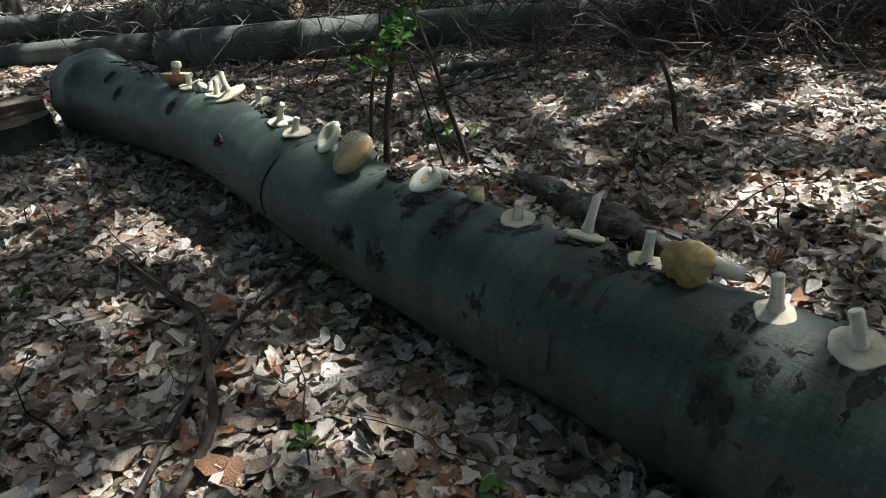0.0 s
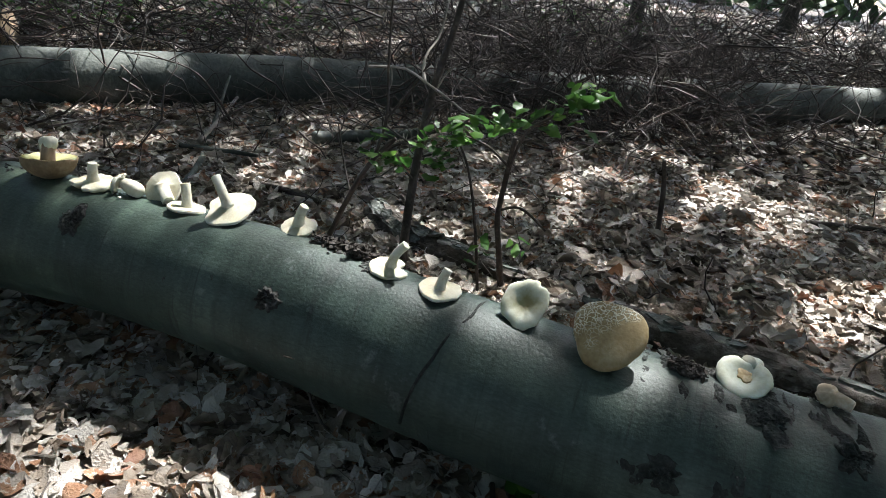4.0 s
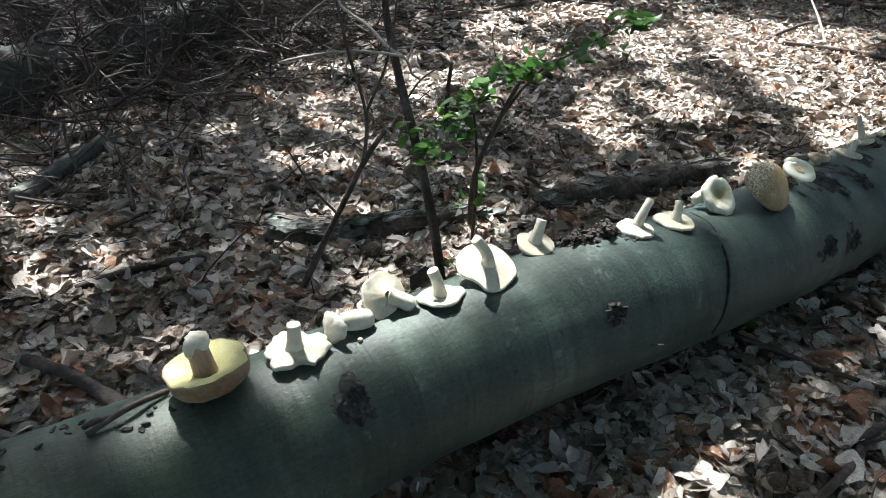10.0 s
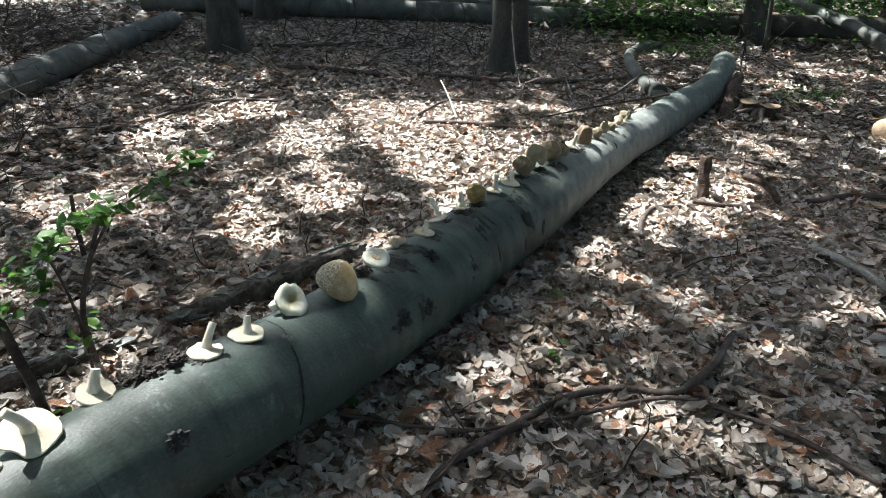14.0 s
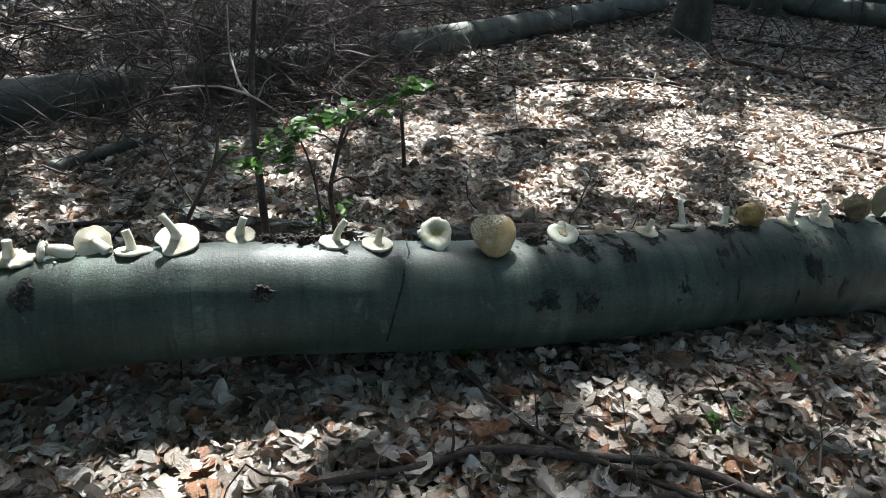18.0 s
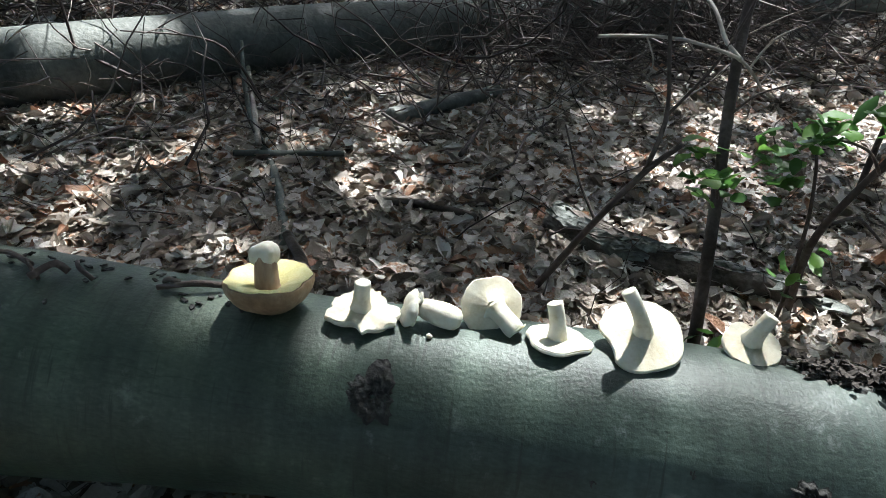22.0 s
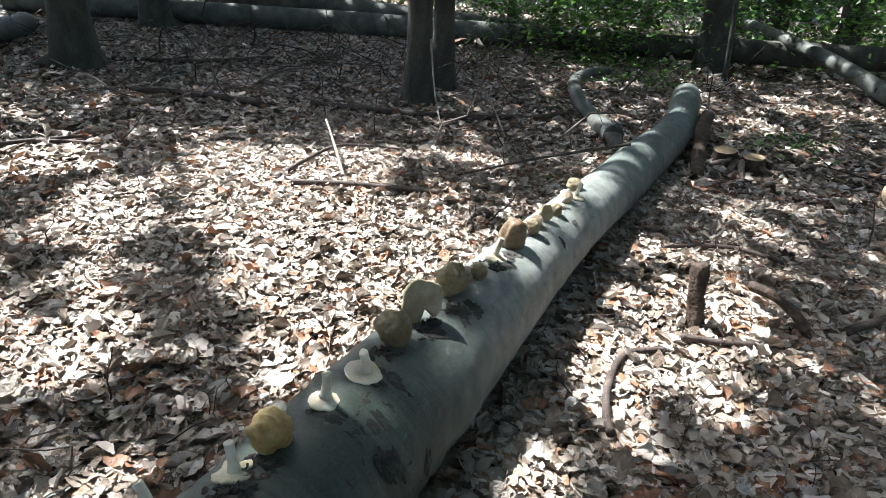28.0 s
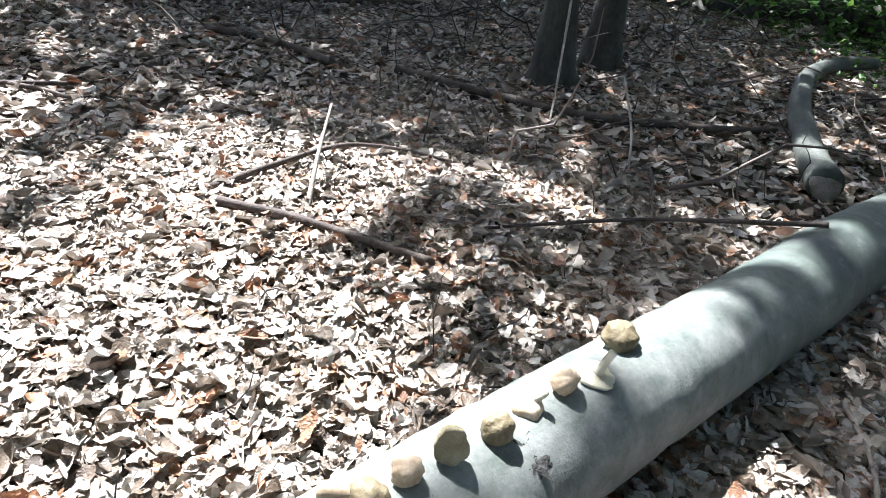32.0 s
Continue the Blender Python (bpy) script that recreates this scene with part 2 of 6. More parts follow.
def cracked_cap_material():
    m = material("cracked_brown_cap", [(0.3, (0.22, 0.155, 0.07)), (0.5, (0.32, 0.24, 0.12)), (0.7, (0.42, 0.34, 0.21))], 14, 110, 0.65, 0.25, dist=0.003)
    N, L = m.node_tree.nodes, m.node_tree.links
    b = N["Principled BSDF"]
    ramp = N["Color Ramp"]
    co = N["Texture Coordinate"]
    wob = N.new("ShaderNodeTexNoise")
    wob.inputs["Scale"].default_value = 60
    add = N.new("ShaderNodeVectorMath")
    add.operation = "MULTIPLY_ADD"
    add.inputs[1].default_value = (0.02, 0.02, 0.02)
    L.new(co.outputs["Object"], wob.inputs["Vector"])
    L.new(wob.outputs["Color"], add.inputs[0])
    L.new(co.outputs["Object"], add.inputs[2])
    v = N.new("ShaderNodeTexVoronoi")
    v.feature = "DISTANCE_TO_EDGE"
    v.inputs["Scale"].default_value = 115
    L.new(add.outputs[0], v.inputs["Vector"])
    rp = N.new("ShaderNodeValToRGB")
    rp.color_ramp.elements[0].position, rp.color_ramp.elements[0].color = 0.03, (1, 1, 1, 1)
    rp.color_ramp.elements[1].position, rp.color_ramp.elements[1].color = 0.13, (0, 0, 0, 1)
    L.new(v.outputs["Distance"], rp.inputs[0])
    big = N.new("ShaderNodeTexNoise")
    big.inputs["Scale"].default_value = 13
    L.new(co.outputs["Object"], big.inputs["Vector"])
    lean = N.new("ShaderNodeVectorMath")
    lean.operation = "DOT_PRODUCT"
    lean.inputs[1].default_value = (-5.5, 5.5, 0)
    L.new(co.outputs["Object"], lean.inputs[0])
    both = N.new("ShaderNodeMath")
    both.operation = "MULTIPLY_ADD"
    both.inputs[1].default_value = 1.3
    L.new(big.outputs[0], both.inputs[0])
    L.new(lean.outputs["Value"], both.inputs[2])
    br = N.new("ShaderNodeValToRGB")
    br.color_ramp.elements[0].position, br.color_ramp.elements[1].position = 0.58, 0.80
    L.new(both.outputs[0], br.inputs[0])
    mu = N.new("ShaderNodeMath")
    mu.operation = "MULTIPLY"
    L.new(rp.outputs[0], mu.inputs[0])
    L.new(br.outputs[0], mu.inputs[1])
    mx = N.new("ShaderNodeMix")
    mx.data_type = "RGBA"
    L.new(mu.outputs[0], mx.inputs[0])
    L.new(ramp.outputs[0], mx.inputs[6])
    mx.inputs[7].default_value = (0.72, 0.69, 0.56, 1)
    L.new(mx.outputs[2], b.inputs["Base Color"])
    ridge = N.new("ShaderNodeBump")
    ridge.inputs["Strength"].default_value = 0.8
    ridge.inputs["Distance"].default_value = 0.002
    L.new(mu.outputs[0], ridge.inputs["Height"])
    L.new(N["Bump"].outputs[0], ridge.inputs["Normal"])
    L.new(ridge.outputs[0], b.inputs["Normal"])
    return m


def hollow_cap_material():
    """A pale cap whose hollow middle is stained olive-brown."""
    m = material("hollow_white_cap", [(0.28, (0.42, 0.41, 0.25)), (0.45, (0.58, 0.58, 0.44)), (0.65, (0.68, 0.69, 0.59))], 18, 150, 0.55, 0.2, dist=0.002)
    N, L = m.node_tree.nodes, m.node_tree.links
    far = N.new("ShaderNodeVectorMath")
    far.operation = "LENGTH"
    L.new(N["Texture Coordinate"].outputs["Object"], far.inputs[0])
    wob = N.new("ShaderNodeMath")
    wob.operation = "MULTIPLY_ADD"
    wob.inputs[1].default_value = 0.03
    L.new(N["Noise Texture"].outputs[0], wob.inputs[0])
    L.new(far.outputs["Value"], wob.inputs[2])
    rp = N.new("ShaderNodeMapRange")
    rp.inputs["From Min"].default_value, rp.inputs["From Max"].default_value = 0.024, 0.050
    rp.inputs["To Min"].default_value, rp.inputs["To Max"].default_value = 0.9, 0.0
    L.new(wob.outputs[0], rp.inputs["Value"])
    mx = N.new("ShaderNodeMix")
    mx.data_type = "RGBA"
    L.new(rp.outputs[0], mx.inputs[0])
    L.new(N["Color Ramp"].outputs[0], mx.inputs[6])
    mx.inputs[7].default_value = (0.25, 0.21, 0.075, 1)
    L.new(mx.outputs[2], N["Principled BSDF"].inputs["Base Color"])
    return m


def n_of(nodes, name):
    return nodes[name].outputs[0]


def bark_material():
    """Smooth beech bark: grey-green, pale lichen blotches, dark wet streaks that run round the stem, fine cross wrinkles."""
    m = material("beech_bark", [(0.30, (0.0165, 0.025, 0.0225)), (0.45, (0.038, 0.055, 0.048)), (0.57, (0.0605, 0.081, 0.070)), (0.72, (0.110, 0.136, 0.117))], 5, 150, 0.5, 0.16, stretch=(0.6, 1.2, 1.2), dist=0.004, spec=0.42)
    N, L = m.node_tree.nodes, m.node_tree.links
    b, co, ramp = N["Principled BSDF"], N["Texture Coordinate"], N["Color Ramp"]
    mp = N.new("ShaderNodeMapping")
    mp.inputs["Scale"].default_value = (9, 1.3, 1.3)
    L.new(co.outputs["Object"], mp.inputs[0])
    st = N.new("ShaderNodeTexNoise")
    st.inputs["Scale"].default_value = 2.2
    st.inputs["Detail"].default_value = 7
    st.inputs["Roughness"].default_value = 0.65
    L.new(mp.outputs[0], st.inputs["Vector"])
    sr = N.new("ShaderNodeValToRGB")
    sr.color_ramp.elements[0].position, sr.color_ramp.elements[0].color = 0.36, (0.62, 0.64, 0.64, 1)
    sr.color_ramp.elements[1].position, sr.color_ramp.elements[1].color = 0.62, (1.15, 1.15, 1.13, 1)
    L.new(st.outputs[0], sr.inputs[0])
    mul = N.new("ShaderNodeMix")
    mul.data_type, mul.blend_type = "RGBA", "MULTIPLY"
    mul.inputs[0].default_value = 1.0
    tint = N.new("ShaderNodeTexNoise")
    tint.inputs["Scale"].default_value = 1.7
    tint.inputs["Detail"].default_value = 4
    L.new(co.outputs["Object"], tint.inputs["Vector"])
    tr = N.new("ShaderNodeValToRGB")
    tr.color_ramp.elements[0].position, tr.color_ramp.elements[0].color = 0.42, (0.99, 1.0, 0.94, 1)
    tr.color_ramp.elements[1].position, tr.color_ramp.elements[1].color = 0.6, (0.87, 1.0, 0.96, 1)
    L.new(tint.outputs[0], tr.inputs[0])
    hue = N.new("ShaderNodeMix")
    hue.data_type, hue.blend_type = "RGBA", "MULTIPLY"
    hue.inputs[0].default_value = 1.0
    L.new(ramp.outputs[0], hue.inputs[6])
    L.new(tr.outputs[0], hue.inputs[7])
    # hairline cracks along the stem
    cm = N.new("ShaderNodeMapping")
    cm.inputs["Scale"].default_value = (2.2, 16, 16)
    L.new(co.outputs["Object"], cm.inputs[0])
    cn = N.new("ShaderNodeTexNoise")
    cn.inputs["Scale"].default_value = 2.0
    cn.inputs["Detail"].default_value = 5
    L.new(cm.outputs[0], cn.inputs["Vector"])
    cr = N.new("ShaderNodeValToRGB")
    ce = cr.color_ramp.elements
    ce[0].position, ce[0].color = 0.478, (1, 1, 1, 1)
    ce[1].position, ce[1].color = 0.495, (0.42, 0.42, 0.42, 1)
    top = ce.new(0.512)
    top.color = (1, 1, 1, 1)
    L.new(cn.outputs[0], cr.inputs[0])
    crk = N.new("ShaderNodeMix")
    crk.data_type, crk.blend_type = "RGBA", "MULTIPLY"
    crk.inputs[0].default_value = 0.45
    L.new(hue.outputs[2], crk.inputs[6])
    L.new(cr.outputs[0], crk.inputs[7])
    L.new(crk.outputs[2], mul.inputs[6])
    L.new(sr.outputs[0], mul.inputs[7])
    li = N.new("ShaderNodeTexNoise")
    li.inputs["Scale"].default_value = 11
    li.inputs["Detail"].default_value = 8
    li.inputs["Roughness"].default_value = 0.7
    L.new(co.outputs["Object"], li.inputs["Vector"])
    lr = N.new("ShaderNodeValToRGB")
    lr.color_ramp.elements[0].position, lr.color_ramp.elements[1].position = 0.60, 0.74
    L.new(li.outputs[0], lr.inputs[0])
    mx = N.new("ShaderNodeMix")
    mx.data_type = "RGBA"
    L.new(lr.outputs[0], mx.inputs[0])
    L.new(mul.outputs[2], mx.inputs[6])
    mx.inputs[7].default_value = (0.165, 0.192, 0.18, 1)
    # fine dark runs down the sides
    rm = N.new("ShaderNodeMapping")
    rm.inputs["Scale"].default_value = (70, 5, 5)
    L.new(co.outputs["Object"], rm.inputs[0])
    rn = N.new("ShaderNodeTexNoise")
    rn.inputs["Scale"].default_value = 1.6
    rn.inputs["Detail"].default_value = 5
    L.new(rm.outputs[0], rn.inputs["Vector"])
    rr = N.new("ShaderNodeMapRange")
    rr.inputs["From Min"].default_value, rr.inputs["From Max"].default_value = 0.60, 0.70
    rr.inputs["To Max"].default_value = 0.7
    L.new(rn.outputs[0], rr.inputs["Value"])
    runs = N.new("ShaderNodeMix")
    runs.data_type = "RGBA"
    L.new(rr.outputs[0], runs.inputs[0])
    L.new(mx.outputs[2], runs.inputs[6])
    runs.inputs[7].default_value = (0.022, 0.028, 0.025, 1)
    mx = runs
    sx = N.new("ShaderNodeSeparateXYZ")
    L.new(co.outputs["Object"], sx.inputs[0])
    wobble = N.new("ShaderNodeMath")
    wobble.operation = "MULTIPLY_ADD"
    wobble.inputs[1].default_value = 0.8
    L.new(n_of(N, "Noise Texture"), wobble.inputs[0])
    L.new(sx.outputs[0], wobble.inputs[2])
    # paler bark past x = 3.2; its sunlit brightness is partly put into colour
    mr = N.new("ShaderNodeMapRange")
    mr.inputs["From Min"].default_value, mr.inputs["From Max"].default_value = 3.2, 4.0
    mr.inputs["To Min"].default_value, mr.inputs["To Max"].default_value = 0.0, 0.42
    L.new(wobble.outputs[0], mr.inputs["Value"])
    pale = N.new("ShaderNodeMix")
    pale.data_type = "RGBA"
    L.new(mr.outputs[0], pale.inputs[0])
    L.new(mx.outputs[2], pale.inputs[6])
    sunlit_tone = N.new("ShaderNodeValToRGB")
    sunlit_tone.color_ramp.elements[0].position, sunlit_tone.color_ramp.elements[0].color = 0.36, (0.17, 0.19, 0.175, 1)
    sunlit_tone.color_ramp.elements[1].position, sunlit_tone.color_ramp.elements[1].color = 0.62, (0.46, 0.475, 0.455, 1)
    L.new(li.outputs[0], sunlit_tone.inputs[0])
    L.new(sunlit_tone.outputs[0], pale.inputs[7])
    # the painted brightness falls off past the sunlit stretch
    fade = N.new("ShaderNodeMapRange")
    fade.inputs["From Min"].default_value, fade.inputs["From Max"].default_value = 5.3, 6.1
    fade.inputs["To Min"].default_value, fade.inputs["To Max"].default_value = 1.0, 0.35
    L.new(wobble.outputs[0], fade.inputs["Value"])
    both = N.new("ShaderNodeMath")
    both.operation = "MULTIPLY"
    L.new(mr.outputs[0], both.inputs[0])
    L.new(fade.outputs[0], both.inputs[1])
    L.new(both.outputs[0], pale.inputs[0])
    # algae on the thick end
    algae = N.new("ShaderNodeMapRange")
    algae.inputs["From Min"].default_value, algae.inputs["From Max"].default_value = 0.1, 1.1
    algae.inputs["To Min"].default_value, algae.inputs["To Max"].default_value = 0.5, 0.0
    L.new(wobble.outputs[0], algae.inputs["Value"])
    green = N.new("ShaderNodeMix")
    green.data_type = "RGBA"
    L.new(algae.outputs[0], green.inputs[0])
    L.new(pale.outputs[2], green.inputs[6])
    tone = N.new("ShaderNodeMix")
    tone.data_type, tone.blend_type = "RGBA", "MULTIPLY"
    tone.inputs[0].default_value = 1.0
    L.new(pale.outputs[2], tone.inputs[6])
    tone.inputs[7].default_value = (0.98, 1.02, 0.62, 1)
    L.new(tone.outputs[2], green.inputs[7])
    L.new(green.outputs[2], b.inputs["Base Color"])
    b2 = N.new("ShaderNodeBump")
    b2.inputs["Strength"].default_value = 0.22
    b2.inputs["Distance"].default_value = 0.005
    L.new(st.outputs[0], b2.inputs["Height"])
    L.new(N["Bump"].outputs[0], b2.inputs["Normal"])
    b3 = N.new("ShaderNodeBump")
    b3.inputs["Strength"].default_value = 0.5
    b3.inputs["Distance"].default_value = 0.0022
    fm = N.new("ShaderNodeMapping")
    fm.inputs["Scale"].default_value = (75, 60, 60)
    fn = N.new("ShaderNodeTexNoise")
    fn.inputs["Scale"].default_value = 2.4
    fn.inputs["Detail"].default_value = 8
    fn.inputs["Roughness"].default_value = 0.62
    L.new(co.outputs["Object"], fm.inputs[0])
    L.new(fm.outputs[0], fn.inputs["Vector"])
    L.new(fn.outputs[0], b3.inputs["Height"])
    L.new(b2.outputs[0], b3.inputs["Normal"])
    L.new(b3.outputs[0], b.inputs["Normal"])
    return m


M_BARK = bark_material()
M_CRACK = cracked_cap_material()
M_HOLLOWCAP = hollow_cap_material()
for a_mat in (M_WHITE, M_GILL, M_CAPW, M_PORES, M_HOLLOWCAP):
    flesh = a_mat.node_tree.nodes["Principled BSDF"]
    flesh.inputs["Subsurface Weight"].default_value = 0.25
    flesh.inputs["Subsurface Radius"].default_value = (1.0, 0.8, 0.55)
    flesh.inputs["Subsurface Scale"].default_value = 0.006
for a_mat in (M_LEAF, M_LEAF_ONE, M_GREEN):
    a_mat.use_backface_culling = False

# ---------------- building helpers ----------------
rng = np.random.default_rng(7)


def mesh_object(name, verts, faces, mat, smooth=True):
    me = bpy.data.meshes.new(name)
    me.from_pydata([tuple(v) for v in verts], [], faces)
    if smooth:
        me.polygons.foreach_set("use_smooth", [True] * len(me.polygons))
    me.materials.append(mat)
    me.update()
    return new(name, me)


def big_mesh(name, V, F, mat, smooth=True):
    """A mesh from arrays: V (n, 3), F (m, 4) quads."""
    me = bpy.data.meshes.new(name)
    me.vertices.add(len(V))
    me.vertices.foreach_set("co", np.ascontiguousarray(V, dtype=np.float32).ravel())
    me.loops.add(F.size)
    me.loops.foreach_set("vertex_index", np.ascontiguousarray(F, dtype=np.int32).ravel())
    me.polygons.add(len(F))
    me.polygons.foreach_set("loop_start", np.arange(0, F.size, F.shape[1], dtype=np.int32))
    me.update(calc_edges=True)
    if smooth:
        me.polygons.foreach_set("use_smooth", np.ones(len(F), dtype=bool))
    me.materials.append(mat)
    return new(name, me)


def put(ob, parent=None, label="", category="", group="", kind=""):
    ob.parent = parent
    return tagged(ob, label, category, group, kind)


def empty(name, m, label, category, group="", kind=""):
    ob = new(name)
    ob.empty_display_size = 0.05
    ob.matrix_basis = m
    return tagged(ob, label, category, group, kind)


def part(name, data, mat, parent, label="", smooth=True):
    ob = mesh_object(name, data[0], data[1], mat, smooth)
    ob.parent = parent
    if label:
        ob["label"] = label
    return ob


def smoothed(points, n):
    """n points along a soft curve through the given ones."""
    P = [Vector(p) for p in points]
    if len(P) == 2:
        return [P[0].lerp(P[1], i / (n - 1)) for i in range(n)]
    out = []
    for i in range(n):
        s = i / (n - 1) * (len(P) - 1)
        k = min(int(s), len(P) - 2)
        f = s - k
        a, b = P[max(k - 1, 0)], P[k]
        c, d = P[k + 1], P[min(k + 2, len(P) - 1)]
        out.append(0.5 * ((2 * b) + (c - a) * f + (2 * a - 5 * b + 4 * c - d) * f * f + (3 * b - a - 3 * c + d) * f ** 3))
    return out


def tube(points, radii, sides=8, rough=0.0, seed=0.0, caps=True):
    """A tube along points, uneven by rough (a share of the radius)."""
    V, F = [], []
    n = len(points)
    u = None
    for i, p in enumerate(points):
        d = (points[min(i + 1, n - 1)] - points[max(i - 1, 0)]).normalized()
        if u is None:
            u = d.orthogonal().normalized()
        u = (u - d * u.dot(d)).normalized()
        w = d.cross(u)
        r = radii[i] if hasattr(radii, "__len__") else radii
        for k in range(sides):
            a = 2 * math.pi * k / sides
            q = u * math.cos(a) + w * math.sin(a)
            rr = r
            if rough:
                rr *= 1 + rough * noise.noise(Vector((p.x * 9 + seed, p.y * 9, p.z * 9)) + q * 1.3)
            V.append(p + q * rr)
    for i in range(n - 1):
        for k in range(sides):
            a, b = i * sides + k, i * sides + (k + 1) % sides
            F.append((a, b, b + sides, a + sides))
    if caps:
        F.append(tuple(range(sides - 1, -1, -1)))
        F.append(tuple(range((n - 1) * sides, n * sides)))
    return V, F


def revolve(profile, sides=28, wobble=0.0, seed=0.0, squash=1.0, bite=None, tri=0.0):
    """A turned shape from (radius, height) pairs, its outline made uneven by wobble; bite = (angle, width, depth) folds its rim in."""
    V, F = [], []
    n = len(profile)
    rmax = max(p[0] for p in profile)
    for i, (r, h) in enumerate(profile):
        for k in range(sides):
            a = 2 * math.pi * k / sides
            c, s = math.cos(a), math.sin(a)
            f = 1 + wobble * noise.noise(Vector((c * 1.4 + seed, s * 1.4, h * 9 + seed))) + 0.4 * wobble * noise.noise(Vector((c * 4 + seed, s * 4, seed)))
            z = h + wobble * 0.35 * r * noise.noise(Vector((c * 1.8, s * 1.8 + seed, 3.0))) * (r / rmax)
            f *= 1 + tri * math.cos(3 * (a + math.pi / 2))
            if bite:
                d = abs((a - bite[0] + math.pi) % (2 * math.pi) - math.pi) / bite[1]
                if d < 1:
                    f *= 1 - bite[2] * (1 - d * d) * (r / rmax)
            V.append(Vector((r * c * f, r * s * f * squash, z)))
    for i in range(n - 1):
        for k in range(sides):
            a, b = i * sides + k, i * sides + (k + 1) % sides
            F.append((a, b, b + sides, a + sides))
    F.append(tuple(range(sides - 1, -1, -1)))
    F.append(tuple(range((n - 1) * sides, n * sides)))
    return V, F


def lerp_table(x, xs, ys):
    return float(np.interp(x, xs, ys))


# ---------------- the ground ----------------
def fbm(x, y, s, o=0.0):
    return noise.noise(Vector((x * s + o, y * s - o, o)))


def ground_z(x, y):
    xc, yc = max(-20.0, min(20.0, x)), max(-14.0, min(14.0, y))
    z = 0.0048 * (xc - 1) + 0.034 * yc
    dip = 0.085 * min(max((xc - 2.2) / 2.2, 0), 1) * min(max((0.75 - yc) / 0.8, 0), 1) * min(max((9.0 - xc) / 2, 0), 1)
    near = 1.0 if -1.5 < x < 3 and -1.2 < y < 1.5 else 1.6
    z += 0.018 * near * fbm(x, y, 0.9, 3.1) + 0.008 * fbm(x, y, 3.1, 7.7)
    return z - dip


def axis_steps(lo, hi, step):
    mid = list(np.arange(lo, hi + 1e-6, step))
    far = [1.0, 2.5, 5, 10, 20, 45, 100, 250, 600]
    return [lo - f for f in reversed(far)] + mid + [hi + f for f in far]


gx, gy = axis_steps(-6, 18, 0.16), axis_steps(-5, 14, 0.16)
GV = np.array([(x, y, ground_z(x, y)) for y in gy for x in gx])
nx = len(gx)
GI = np.arange(len(gy) * nx).reshape(len(gy), nx)
GF = np.stack([GI[:-1, :-1], GI[:-1, 1:], GI[1:, 1:], GI[1:, :-1]], -1).reshape(-1, 4)
ground = big_mesh("ground", GV, GF, M_SOIL)
tagged(ground, "forest floor of dark leaf mould under dry beech leaves", "ground", kind="structure")


# ---------------- dry leaves ----------------
def leaf_cloud(P, yaw, pitch, roll, size, curl, fold, nl, nw):
    """Beech leaves as small curled grids: nl cells long, nw wide. All arguments are arrays over the leaves."""
    n = len(P)
    t = np.linspace(0, 1, nl + 1)
    s = np.linspace(-1, 1, nw + 1)
    T, S = np.meshgrid(t, s, indexing="ij")
    half = 0.37 * np.sin(np.pi * np.clip(T * 0.94 + 0.03, 0, 1) ** 0.9) ** 0.62
    X = (T - 0.5)[None] * np.ones((n, 1, 1))
    half = half[None] * rng.uniform(0.72, 1.12, (n, nl + 1, 1)) * rng.uniform(0.75, 1.1, (n, 1, 1))
    Y = (S[None] * half) * (1 - 0.42 * np.abs(fold))[:, None, None]
    wav = rng.uniform(-1, 1, (n, 1, 1)) * 0.09 * np.sin(T * 9 + S * 2.5)[None]
    Z = curl[:, None, None] * ((T - 0.5) ** 2)[None] * 1.6 + fold[:, None, None] * np.abs(S[None] * half) * 1.1 + wav + rng.normal(0, 0.022, (n, nl + 1, nw + 1))
    V = np.stack([X, Y, Z], -1).reshape(n, -1, 3) * size[:, None, None]
    cr, sr = np.cos(roll), np.sin(roll)
    cp, sp = np.cos(pitch), np.sin(pitch)
    cy, sy = np.cos(yaw), np.sin(yaw)
    R = np.zeros((n, 3, 3))
    R[:, 0, 0], R[:, 0, 1], R[:, 0, 2] = cy * cp, cy * sp * sr - sy * cr, cy * sp * cr + sy * sr
    R[:, 1, 0], R[:, 1, 1], R[:, 1, 2] = sy * cp, sy * sp * sr + cy * cr, sy * sp * cr - cy * sr
    R[:, 2, 0], R[:, 2, 1], R[:, 2, 2] = -sp, cp * sr, cp * cr
    V = np.einsum("nij,nkj->nki", R, V) + P[:, None, :]
    k = (nl + 1) * (nw + 1)
    I = np.arange(k).reshape(nl + 1, nw + 1)
    F = np.stack([I[:-1, :-1], I[1:, :-1], I[1:, 1:], I[:-1, 1:]], -1).reshape(-1, 4)
    F = (F[None] + (np.arange(n) * k)[:, None, None]).reshape(-1, 4)
    return V.reshape(-1, 3), F


GZ = np.array([[ground_z(x, y) for x in gx] for y in gy])


def ground_at(x, y):
    """ground_z for arrays, from the sheet's own grid."""
    ax, ay = np.array(gx), np.array(gy)
    i = np.clip(np.searchsorted(ax, x) - 1, 0, len(ax) - 2)
    j = np.clip(np.searchsorted(ay, y) - 1, 0, len(ay) - 2)
    fx, fy = (x - ax[i]) / (ax[i + 1] - ax[i]), (y - ay[j]) / (ay[j + 1] - ay[j])
    return (GZ[j, i] * (1 - fx) + GZ[j, i + 1] * fx) * (1 - fy) + (GZ[j + 1, i] * (1 - fx) + GZ[j + 1, i + 1] * fx) * fy


